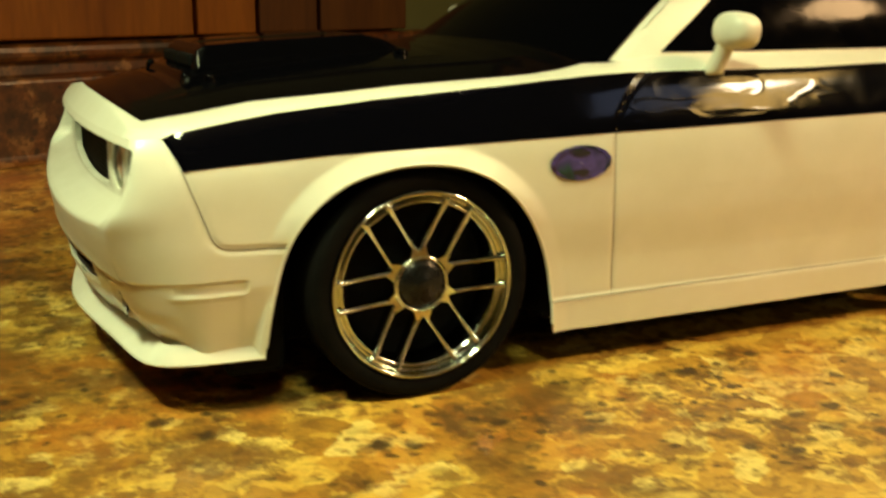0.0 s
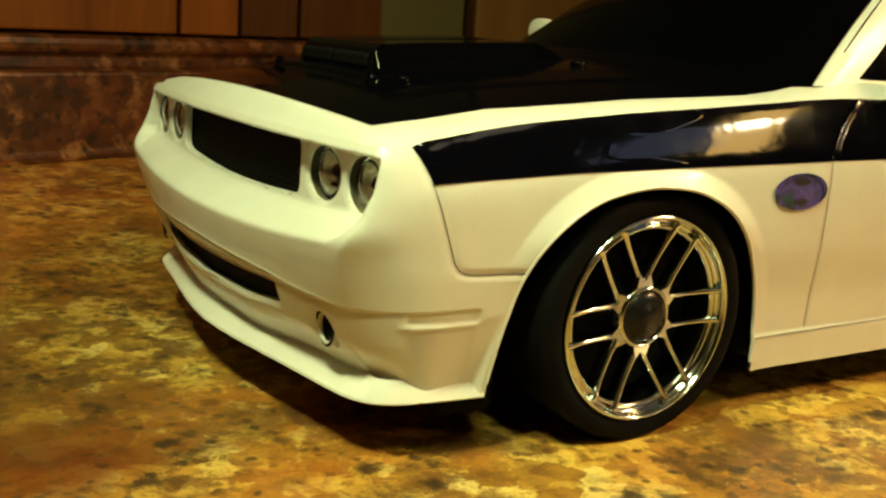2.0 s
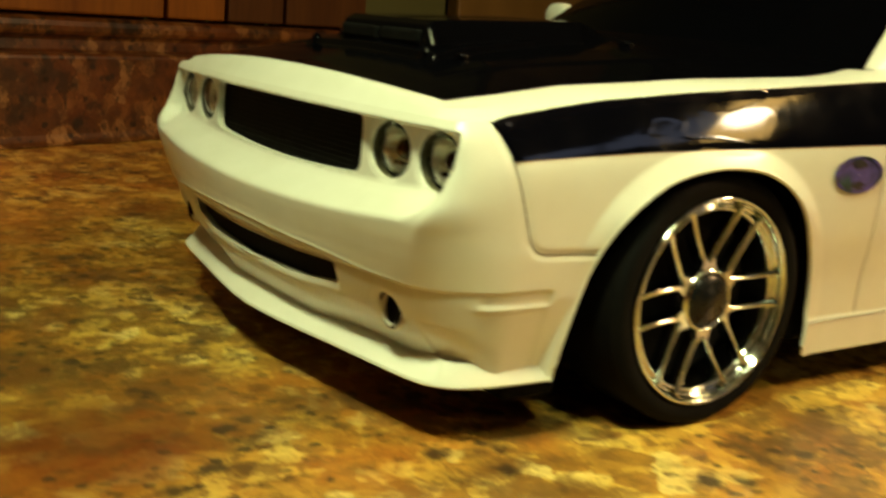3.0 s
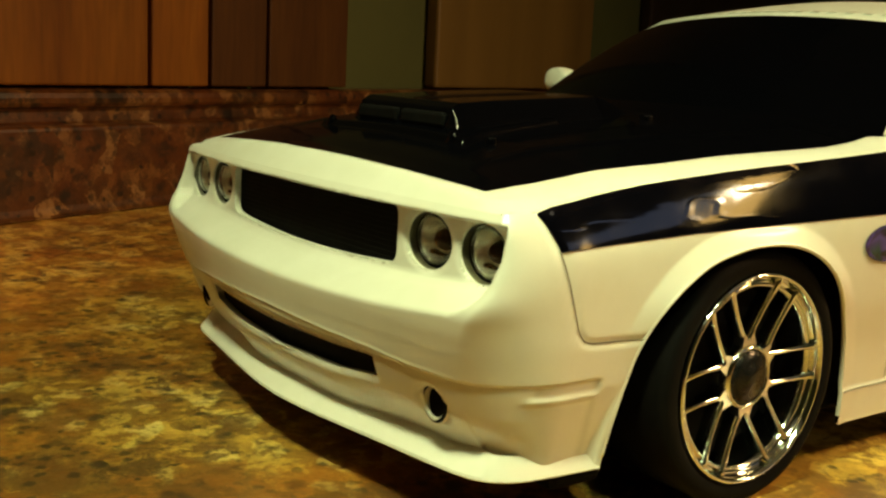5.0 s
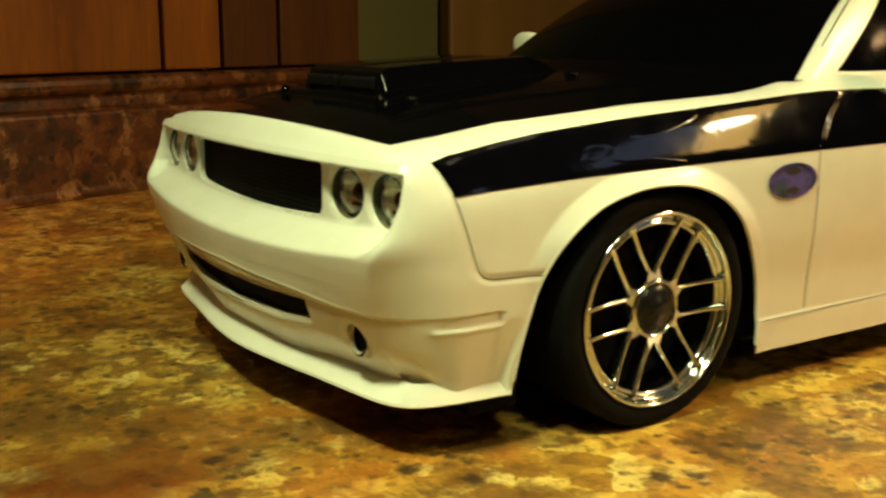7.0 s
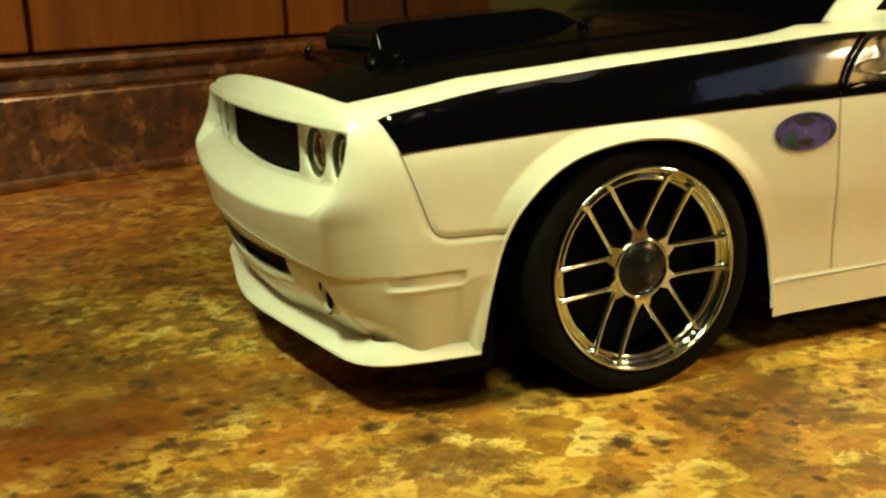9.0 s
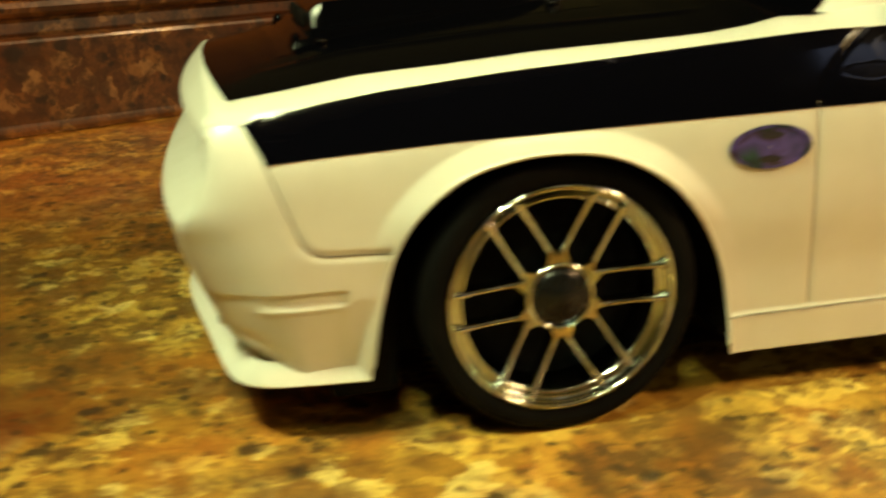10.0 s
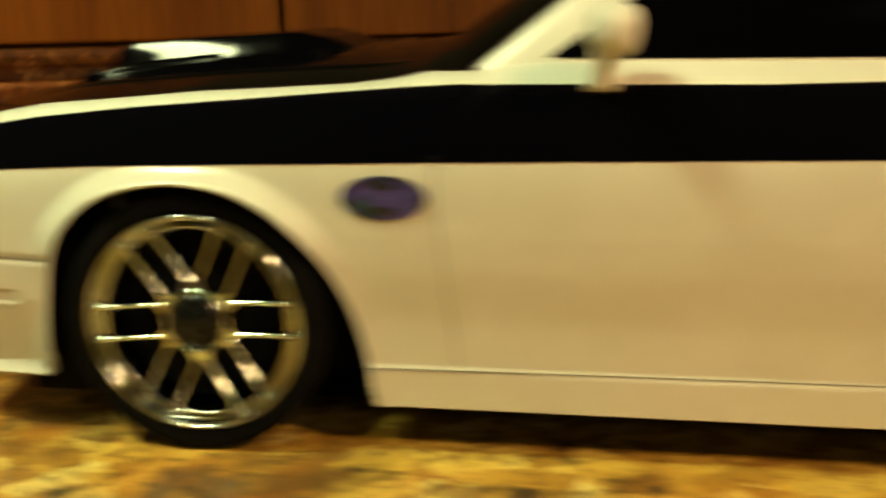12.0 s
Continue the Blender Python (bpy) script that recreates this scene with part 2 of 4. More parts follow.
GREEN = material("green_wall_paint", (0.08, 0.10, 0.03), 0.7)
v_ = coords(GREEN)
link(GREEN, ramp(GREEN, noise_tex(GREEN, v_, 5, 5), [(0.3, (0.058, 0.076, 0.022)), (0.7, (0.085, 0.105, 0.032))]), base(GREEN)["Base Color"])
bump(GREEN, noise_tex(GREEN, v_, 180, 3), 0.2, 0.001)
CEIL = material("ceiling_paint", (0.7, 0.66, 0.56), 0.8)
v_ = coords(CEIL)
link(CEIL, ramp(CEIL, noise_tex(CEIL, v_, 4, 5), [(0.3, (0.64, 0.60, 0.50)), (0.7, (0.74, 0.70, 0.60))]), base(CEIL)["Base Color"])
TILE = material("floor_vinyl", (0.2, 0.14, 0.08), 0.5)
v_ = coords(TILE)
link(TILE, ramp(TILE, noise_tex(TILE, v_, 12, 5), [(0.3, (0.16, 0.10, 0.06)), (0.7, (0.24, 0.17, 0.10))]), base(TILE)["Base Color"])

# ---- building helpers ----


def mesh_object(name, verts, faces, mats, parent=None, label="", smooth=True, face_mats=None):
    me = bpy.data.meshes.new(name)
    me.from_pydata([tuple(p) for p in np.asarray(verts, float).tolist()], [], faces)
    for m in mats if isinstance(mats, (list, tuple)) else [mats]:
        me.materials.append(m)
    if face_mats is not None:
        me.polygons.foreach_set("material_index", face_mats)
    me.polygons.foreach_set("use_smooth", [smooth] * len(me.polygons))
    me.validate()
    me.update()
    ob = new(name, me)
    if parent:
        ob.parent = parent
    if label:
        ob["label"] = label
    return ob


def part(name, bm, material_, parent=None, label="", smooth=False):
    me = bpy.data.meshes.new(name)
    bmesh.ops.recalc_face_normals(bm, faces=bm.faces)
    bm.to_mesh(me)
    bm.free()
    me.materials.append(material_)
    if smooth:
        me.polygons.foreach_set("use_smooth", [True] * len(me.polygons))
    ob = new(name, me)
    if parent:
        ob.parent = parent
    if label:
        ob["label"] = label
    return ob


def grid_faces(nr, nc, flip=False):
    """Quads of an nr x nc grid of vertices, row after row."""
    r, c = np.meshgrid(np.arange(nr - 1), np.arange(nc - 1), indexing="ij")
    a = (r * nc + c).ravel()
    q = np.stack([a, a + 1, a + nc + 1, a + nc], -1)
    return (q[:, ::-1] if flip else q)


def lathe(profile, segments=48, axis="y"):
    """Turns (radius, height) pairs round an axis through the origin."""
    bm = bmesh.new()
    rings = []
    for r, h in profile:
        ring = []
        for i in range(segments):
            a = 2 * math.pi * i / segments
            p = (r * math.cos(a), h, r * math.sin(a)) if axis == "y" else (h, r * math.cos(a), r * math.sin(a)) if axis == "x" else (r * math.cos(a), r * math.sin(a), h)
            ring.append(bm.verts.new(p))
        rings.append(ring)
    for a, b in zip(rings, rings[1:]):
        for i in range(segments):
            j = (i + 1) % segments
            bm.faces.new((a[i], a[j], b[j], b[i]))
    for ring, keep in ((rings[0], profile[0][0] > 1e-6), (rings[-1], profile[-1][0] > 1e-6)):
        if not keep:
            bmesh.ops.pointmerge(bm, verts=ring, merge_co=sum((x.co for x in ring), Vector()) / segments)
    return bm


def box(size, centre=(0, 0, 0), bevel=0.0, segments=2, turn=None):
    bm = bmesh.new()
    bmesh.ops.create_cube(bm, size=1)
    bmesh.ops.scale(bm, vec=size, verts=bm.verts)
    if bevel:
        bmesh.ops.bevel(bm, geom=bm.edges[:], offset=bevel, segments=segments, affect="EDGES", profile=0.5)
    if turn:
        bmesh.ops.transform(bm, matrix=turn, verts=bm.verts)
    bmesh.ops.translate(bm, vec=centre, verts=bm.verts)
    return bm


def sm(x, a, b):
    t = np.clip((np.asarray(x, float) - a) / (b - a), 0, 1)
    return t * t * (3 - 2 * t)


def curve(points):
    points = list(points)
    p = np.array(points, float)
    return lambda t: np.interp(t, p[:, 0], p[:, 1])


def soft_curve(points, width=0.0022):
    """A curve through points with its corners rounded off."""
    p = np.array(list(points), float)
    t = np.linspace(p[0, 0] - 4 * width, p[-1, 0] + 4 * width, 1500)
    f = np.interp(t, p[:, 0], p[:, 1])
    lo, hi = t < p[0, 0], t > p[-1, 0]
    f[lo] += (t[lo] - p[0, 0]) * (p[1, 1] - p[0, 1]) / (p[1, 0] - p[0, 0])
    f[hi] += (t[hi] - p[-1, 0]) * (p[-1, 1] - p[-2, 1]) / (p[-1, 0] - p[-2, 0])
    k = np.exp(-0.5 * (np.arange(-300, 301) * (t[1] - t[0]) / width) ** 2)
    k /= k.sum()
    g = np.convolve(np.pad(f, 300, mode="reflect", reflect_type="odd"), k, "valid")
    return lambda x: np.interp(x, t, g)


# ---- the kitchen ----
PHI, REACH = radians(22.2), 0.4778
AL = Vector((math.cos(PHI), math.sin(PHI), 0))      # along the back wall
IN = Vector((-math.sin(PHI), math.cos(PHI), 0))     # into the back wall


def kitchen(s, d, z):
    """s along the back wall, d towards it (0 at its face), z up."""
    return AL * s + IN * (REACH + d) + Vector((0, 0, z))


ROOM = Matrix.Translation(IN * REACH) @ Matrix.Rotation(PHI, 4, "Z")


def slab(name, lo, hi, mat, bevel=0.0, label="", category="", parent=None):
    """A block in the kitchen's own axes."""
    bm = box([b - a for a, b in zip(lo, hi)], [(a + b) / 2 for a, b in zip(lo, hi)], bevel)
    bmesh.ops.transform(bm, matrix=ROOM, verts=bm.verts)
    ob = part(name, bm, mat, parent, smooth=False)
    if not parent:
        tagged(ob, label, category, kind="structure")
    return ob


S0, S1 = -1.55, 2.2
slab("floor", (S0 - 0.1, -2.6, -0.95), (S1 + 0.1, 0.15, -0.90), TILE, label="dark brown vinyl kitchen floor", category="floor")
slab("ceiling", (S0 - 0.1, -2.6, 1.45), (S1 + 0.1, 0.15, 1.50), CEIL, label="off-white painted ceiling", category="ceiling")
wall_north = slab("wall_north", (S0, 0.022, -0.90), (S1, 0.12, 1.45), GREEN, label="olive green painted wall behind the counter", category="wall")
slab("wall_south", (S0, -2.6, -0.90), (S1, -2.5, 1.45), GREEN, label="olive green painted wall", category="wall")
slab("wall_west", (S0 - 0.1, -2.6, -0.90), (S0, 0.12, 1.45), GREEN, label="olive green painted wall", category="wall")
slab("wall_east", (S1, -2.6, -0.90), (S1 + 0.1, 0.12, 1.45), GREEN, label="olive green painted wall", category="wall")
worktop = slab("countertop", (S0 + 0.004, -0.86, -0.038), (S1 - 0.004, 0.0, 0.0), STONE, 0.004, label="mottled granite-look laminate countertop, brown and cream", category="countertop")

# backsplash: one moulded profile along the wall
prof = [(0.016, 0.0005), (-0.0050, 0.0005), (-0.0034, 0.0012), (-0.0014, 0.0030), (-0.0003, 0.0050), (0.0, 0.0065), (0.0, 0.0532), (0.0004, 0.0547), (0.0018, 0.0558), (0.0075, 0.0568), (0.0092, 0.0582), (0.0096, 0.0640), (0.0080, 0.0660), (0.0048, 0.0674), (0.0030, 0.0698), (0.0027, 0.0728), (0.0036, 0.0758), (0.0062, 0.0779), (0.0110, 0.0788), (0.021, 0.0790), (0.021, 0.0005)]
bm = bmesh.new()
rows_ = [[bm.verts.new(kitchen(s, d, z)) for d, z in prof] for s in np.linspace(S0 + 0.006, S1 - 0.006, 40)]
for a, b in zip(rows_, rows_[1:]):
    for i in range(len(prof) - 1):
        bm.faces.new((a[i], a[i + 1], b[i + 1], b[i]))
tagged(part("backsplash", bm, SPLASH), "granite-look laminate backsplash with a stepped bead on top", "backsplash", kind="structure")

# doors in the back wall, past the boards
UMBER = material("umber_door_paint", (0.13, 0.085, 0.022), 0.55)
v_ = coords(UMBER)
link(UMBER, ramp(UMBER, noise_tex(UMBER, coords(UMBER, (1, 1, 0.15)), 16, 5), [(0.3, (0.125, 0.080, 0.018)), (0.7, (0.185, 0.120, 0.030))]), base(UMBER)["Base Color"])
DARK = material("dark_door_paint", (0.03, 0.018, 0.011), 0.5)
link(DARK, ramp(DARK, noise_tex(DARK, coords(DARK, (1, 1, 0.15)), 16, 5), [(0.3, (0.020, 0.012, 0.008)), (0.7, (0.038, 0.024, 0.015))]), base(DARK)["Base Color"])
slab("door_1", (0.607, 0.006, 0.0805), (0.955, 0.0205, 1.44), UMBER, 0.003, label="dull umber brown door in the green wall", category="door")
slab("door_2", (1.135, 0.004, 0.0805), (1.95, 0.0205, 1.44), DARK, 0.003, label="very dark brown door in the green wall", category="door")

# upright boards on the wall, ending where the green paint begins; split at 0.306, where a painted shadow starts
edges = [-1.545, -1.35, -1.16, -0.97, -0.78, -0.59, -0.40, -0.21, -0.13, 0.061, 0.250, 0.306, 0.367, 0.467]
for a, b in zip(edges, edges[1:]):
    slab("board", (a + 0.0017, 0.004, 0.0790 + 0.0015), (b - 0.0017, 0.0195, 0.212), WOOD_SHADED if a > 0.30 else WOOD, 0.0016, parent=wall_north)

# ---- the model car ----
# x runs from its nose (-) to its tail (+); v is the distance from its middle line y = CY, outwards
CY = 0.0905
car = new("toy_car")
car.location = (0, CY, 0)
tagged(car, "white model muscle car, black hood and stripes, on the countertop", "toy car")

XE = -0.057            # where the nose's corner runs into the flank
XR, XT = 0.325, 0.343  # where the tail's corner begins, and the tail
_z = [0.0135, 0.0190, 0.0215, 0.0250, 0.0290, 0.0330, 0.0378, 0.0384, 0.0450, 0.0505, 0.0530, 0.0535, 0.0580, 0.0590, 0.0600, 0.0727, 0.0731, 0.0734, 0.0755]
nose_x = curve(zip(_z, [-0.0762, -0.0780, -0.0798, -0.0822, -0.0842, -0.0852, -0.0860, -0.0867, -0.0876, -0.0881, -0.0883, -0.0878, -0.0788, -0.0773, -0.0769, -0.0767, -0.0805, -0.0812, -0.0800]))
nose_k = curve(zip(_z, [1.3, 1.38, 1.42, 1.45, 1.48, 1.48, 1.44, 1.42, 1.15, 0.95, 0.88, 0.86, 0.56, 0.51, 0.5, 0.5, 0.85, 0.85, 0.85]))
corner_v = soft_curve(zip([0.0135, 0.030, 0.038, 0.045, 0.050, 0.0535, 0.0560, 0.058, 0.0731, 0.0755], [0.0715, 0.0730, 0.0745, 0.0765, 0.0784, 0.0805, 0.0832, 0.0842, 0.0842, 0.0815]))
cheek_x = soft_curve(zip([0.0400, 0.0490, 0.0535, 0.0560, 0.0600, 0.0660, 0.0731, 0.0755], [-0.0792, -0.0818, -0.0824, -0.0815, -0.0786, -0.0760, -0.0744, -0.0738]), 0.0010)
# outer edge of the pocket round grille and lamps, rounded at its foot
pocket = curve(zip([0.0500, 0.0530, 0.0545, 0.0560, 0.0580, 0.0610, 0.0660, 0.0760], [0.0690, 0.0740, 0.0780, 0.0805, 0.0823, 0.0835, 0.0840, 0.0840]))
flank = soft_curve(zip([0.0125, 0.022, 0.034, 0.047, 0.060, 0.0645, 0.067, 0.070, 0.0725, 0.0745, 0.0755], [0.0852, 0.0858, 0.0866, 0.0883, 0.0891, 0.0890, 0.0885, 0.0873, 0.0863, 0.0854, 0.0846]), 0.0014)
widen = soft_curve(zip([0.0125, 0.022, 0.05, 0.064, 0.0755], [0.0016, 0.0022, 0.0040, 0.0049, 0.0054]))
stripe_top = curve([(-0.09, 0.0748), (-0.0673, 0.0757), (-0.0637, 0.0769), (-0.050, 0.0793), (-0.038, 0.0811), (-0.0117, 0.0837), (0.0139, 0.0855), (0.0513, 0.0882), (0.0635, 0.0888), (0.13, 0.0886), (0.26, 0.0915), (0.345, 0.0915)])
stripe_low = curve([(-0.0635, 0.0677), (-0.0243, 0.0699), (0.0141, 0.0710), (0.0588, 0.0720), (0.1311, 0.0730), (0.345, 0.0760)])
hood_edge = curve([(-0.09, 0.0750), (-0.0692, 0.0776), (-0.0632, 0.0788), (-0.0421, 0.0824), (-0.0013, 0.0860), (0.0382, 0.0880), (0.0485, 0.0892), (0.0560, 0.0908), (0.0660, 0.0908), (0.076, 0.0922), (0.085, 0.0929), (0.13, 0.0932), (0.345, 0.0960)])
ZK = 0.055


def raise_z(zeta, x):
    """Levels above ZK stretch to the height of the shoulder at x."""
    zeta = np.asarray(zeta, float)
    return np.where(zeta < ZK, zeta, ZK + (zeta - ZK) * (stripe_top(x) - ZK) / (0.0755 - ZK))


def level(z, x):
    z = np.asarray(z, float)
    return np.where(z < ZK, z, ZK + (z - ZK) * (0.0755 - ZK) / (stripe_top(x) - ZK))


def cheek(zeta):
    """How far the outer cheek stands ahead of the lamps' trough."""
    return np.clip(nose_x(zeta) + nose_k(zeta) * corner_v(zeta) ** 2 - cheek_x(zeta), -0.003, 0.01) * sm(zeta, 0.040, 0.052)


def corner(zeta):
    """The nose's rounded corner: its start, and the two shares of its curve."""
    v0, vs_ = corner_v(zeta), flank(zeta)
    x0 = nose_x(zeta) + nose_k(zeta) * v0**2 - cheek(zeta)
    a = 2 * nose_k(zeta) * v0 * (vs_ - v0)
    return v0, vs_, x0, a, XE - x0 - a


_bx = np.linspace(-0.06, 0.08, 300)
_bf = np.cumsum(np.interp(_bx, [-0.057, -0.040, 0.075], [0, 1, 0]))
bulge = lambda x: np.interp(x, _bx, _bf / _bf[-1])


def half_width(x, zeta):
    """v of the flank; it includes the nose's and the tail's rounded corners."""
    v = flank(zeta) + widen(zeta) * bulge(x) + 0.002 * sm(x, 0.19, 0.26)
    v0, vs_, x0, a, c = corner(zeta)
    th = np.arctan2(c, a) + np.arcsin(np.clip((x - x0 - c) / np.hypot(a, c), -1, 1))
    v = np.where(x < XE, v0 + (vs_ - v0) * np.sin(np.clip(th, 0, math.pi / 2)), v)
    t = np.clip((x - XR) / (XT - XR), 0, 1)
    return np.where(x > XR, 0.074 + (v - 0.074) * np.sqrt(1 - t * t), v)


def nose(v, zeta):
    v = np.abs(np.asarray(v, float))
    v0 = corner_v(zeta)
    return nose_x(zeta) + nose_k(zeta) * v**2 - cheek(zeta) * sm(v, np.where(zeta > 0.0533, pocket(zeta) - 0.0018, 0.045), np.where(zeta > 0.0533, pocket(zeta), v0))


def sag(v, zeta):
    """The crease and the shelf above it hang lower in the middle."""
    return 0.0030 * sm(zeta, 0.042, 0.0525) * (1 - sm(zeta, 0.0585, 0.0730)) * (1 - np.clip(np.abs(v) / 0.074, 0, 1) ** 2)


def nose_level(v, z):
    zeta = level(z, -0.08 + 0 * np.asarray(v, float))
    for _ in range(8):
        zeta = level(z + sag(v, zeta), -0.08 + 0 * np.asarray(v, float))
    return zeta


def nose_at(v, z):
    """x of the nose's surface at v and the true height z."""
    return nose(v, nose_level(v, z))


def seg_dist(px, pz, poly, closed=True):
    """Distance to a line of points, and the nearest point on it."""
    poly = np.array(poly, float)
    a, b = poly, np.roll(poly, -1, 0)
    if not closed:
        a, b = poly[:-1], poly[1:]
    best = np.full(px.shape, 1e9)
    nx, nz = px.copy(), pz.copy()
    for (ax, az), (bx, bz) in zip(a, b):
        dx, dz = bx - ax, bz - az
        t = np.clip(((px - ax) * dx + (pz - az) * dz) / (dx * dx + dz * dz + 1e-15), 0, 1)
        qx, qz = ax + t * dx, az + t * dz
        d = np.hypot(px - qx, pz - qz)
        near = d < best
        best, nx, nz = np.where(near, d, best), np.where(near, qx, nx), np.where(near, qz, nz)
    return best, nx, nz


def inside(px, pz, poly):
    poly = np.array(poly, float)
    res = np.zeros(px.shape, bool)
    for (ax, az), (bx, bz) in zip(poly, np.roll(poly, -1, 0)):
        cross = ((az > pz) != (bz > pz)) & (px < (bx - ax) * (pz - az) / (bz - az + 1e-15) + ax)
        res ^= cross
    return res


def smooth_poly(points, n=3):
    """Corner cutting: rounds a closed polygon."""
    p = np.array(points, float)
    for _ in range(n):
        q = np.roll(p, -1, 0)
        p = np.stack([0.75 * p + 0.25 * q, 0.25 * p + 0.75 * q], 1).reshape(-1, 2)
    return p


def oval(cx, cz, rx, rz, n=36):
    a = np.arange(n) * 2 * math.pi / n
    return np.stack([cx + rx * np.cos(a), cz + rz * np.sin(a)], -1)


def rounded(x0, x1, z0, z1, r, n=5):
    p = []
    for cx, cz, a0 in ((x1 - r, z1 - r, 0), (x0 + r, z1 - r, 90), (x0 + r, z0 + r, 180), (x1 - r, z0 + r, 270)):
        for i in range(n + 1):
            a = radians(a0 + 90 * i / n)
            p.append((cx + r * math.cos(a), cz + r * math.sin(a)))
    return np.array(p)


ARCH = smooth_poly([(-0.0444, 0.002), (-0.0432, 0.016), (-0.0411, 0.032), (-0.0377, 0.0465), (-0.0318, 0.0560), (-0.0225, 0.0630), (-0.0100, 0.0662), (0.0010, 0.0667), (0.0118, 0.0652), (0.0228, 0.0600), (0.0326, 0.0496), (0.0390, 0.0374), (0.0420, 0.0262), (0.0436, 0.0135), (0.0440, 0.002)], 2)
ARCH_REAR = smooth_poly([(0.214, 0.002), (0.2165, 0.016), (0.2185, 0.030), (0.224, 0.045), (0.231, 0.055), (0.241, 0.062), (0.254, 0.0655), (0.266, 0.065), (0.277, 0.061), (0.287, 0.053), (0.296, 0.040), (0.300, 0.026), (0.303, 0.013), (0.304, 0.002)], 2)
_g = rounded(-0.0448, 0.0448, 0.0584, 0.0729, 0.0030, 6)
_b = np.linspace(-0.0405, 0.0405, 19)
GRILLE = np.concatenate([_g[:21], np.stack([_b, 0.0566 + 0.95 * _b**2], -1), _g[21:]])
INTAKE = np.array([(-0.0455, 0.0372), (-0.0455, 0.0318), (-0.030, 0.0300), (0.0, 0.0292), (0.030, 0.0300), (0.0455, 0.0318), (0.0455, 0.0372), (0.030, 0.0366), (0.0, 0.0362), (-0.030, 0.0366)])
LAMPS = [(0.0562, 0.0657), (0.0749, 0.0657)]
LAMP_R = [(0.0082, 0.0066), (0.0078, 0.0066)]
FOG = (0.0632, 0.0298)
HOLES_FRONT = [GRILLE, INTAKE, oval(*FOG, 0.0033, 0.0039)] + [oval(*c, *r) for c, r in zip(LAMPS, LAMP_R)]
SEAM_BUMPER = np.array([(-0.0675, 0.0760), (-0.0636, 0.0680), (-0.0568, 0.0495), (-0.0550, 0.0474), (-0.0525, 0.0467), (-0.0374, 0.0462)])
SEAM_DOOR = np.array([(0.0712, 0.0886), (0.0675, 0.0858), (0.0636, 0.0818), (0.0608, 0.0775), (0.0591, 0.0735), (0.0592, 0.066), (0.0596, 0.0590), (0.0610, 0.0440), (0.0632, 0.0232)])
MARKER = rounded(-0.0662, -0.0482, 0.0350, 0.0377, 0.0004)
STEP = curve([(0.0, 0.0405), (0.046, 0.0395), (0.060, 0.0384), (0.08, 0.0380)])


def relief_flank(x, z):
    """How far the flank stands proud (+) of its plain form: flares, seams, steps."""
    d, *_ = seg_dist(x, z, ARCH)
    out = ~inside(x, z, ARCH)
    h = np.where(out, 0.0024 * np.clip(1 - d / 0.0050, 0, 1) ** 1.1, 0.0024) * (1 - sm(z, 0.0690, 0.0708)) * np.maximum(sm(z, 0.040, 0.060), np.where(x > 0, 0.22, 0.0))
    d, *_ = seg_dist(x, z, ARCH_REAR)
    h += np.where(~inside(x, z, ARCH_REAR), 0.0030 * np.clip(1 - d / 0.0054, 0, 1) ** 1.15, 0.0030) * sm(z, 0.030, 0.056)
    d, *_ = seg_dist(x, z, SEAM_BUMPER, False)
    h -= 0.0005 * np.clip(1 - d / 0.0012, 0, 1)
    d, *_ = seg_dist(x, z, SEAM_DOOR, False)
    h -= 0.0005 * np.clip(1 - d / 0.0007, 0, 1)
    # sill below the doors
    h += np.where((x > 0.03) & (x < 0.23), 0.0006 * (1 - sm(z, 0.0218, 0.0228)), 0)
    # bumper's side marker and the rib under it
    front = (x < -0.034)
    h -= np.where(front, 0.0004 * sm(0.0006 - np.where(inside(x, z, MARKER), -1, 1) * seg_dist(x, z, MARKER)[0], 0.0, 0.0008), 0)
    rib = np.clip(1 - np.abs(z - 0.0343) / 0.0008, 0, 1) * sm(x, -0.0685, -0.0665) * (1 - sm(x, -0.0495, -0.0480))
    h += np.where(front, 0.0006 * rib, 0)
    # below the bumper's lower line the surface lies deeper
    h -= np.where(front, 0.00022 * (1 - sm(z, 0.0379, 0.0384)) * (1 - sm(x, -0.0500, -0.0480)), 0)
    # the side draws in towards the splitter, but for a fin along the wheel opening that narrows upwards
    edge = np.interp(z, ARCH[: len(ARCH) // 2, 1], ARCH[: len(ARCH) // 2, 0])
    wide = 0.0036 - 0.0028 * sm(z, 0.018, 0.044)
    h -= np.where(front, draw_in(z) * (1 - 0.55 * sm(x, edge - wide, edge - 0.35 * wide)), 0)
    return h


def draw_in(z):
    return 0.0034 * np.clip((0.0360 - z) / 0.0180, 0, 1.05) ** 1.15


def relief_nose(v, z):
    v = np.abs(v)
    h = -0.00022 * (1 - sm(z, STEP(v) - 0.0004, STEP(v) + 0.0001)) + 0.00016 * np.clip(1 - np.abs(z - STEP(v)) / 0.0006, 0, 1)
    h -= draw_in(z) * sm(v, 0.020, 0.050)
    for (cx, cz), (rx, rz) in zip(LAMPS, LAMP_R):
        d = np.hypot((v - cx) / rx, (z - cz) / rz)
        h -= 0.0005 * np.clip(1.18 - d, 0, 0.18) / 0.18
    d = np.hypot(v - FOG[0], z - FOG[1])
    h -= 0.0013 * sm(0.0056 - d, 0, 0.0016)
    d, *_ = seg_dist(v, z, INTAKE)
    h -= np.where(inside(v, z, INTAKE), 0, 0.0007 * np.clip(1 - d / 0.0016, 0, 1))
    return h


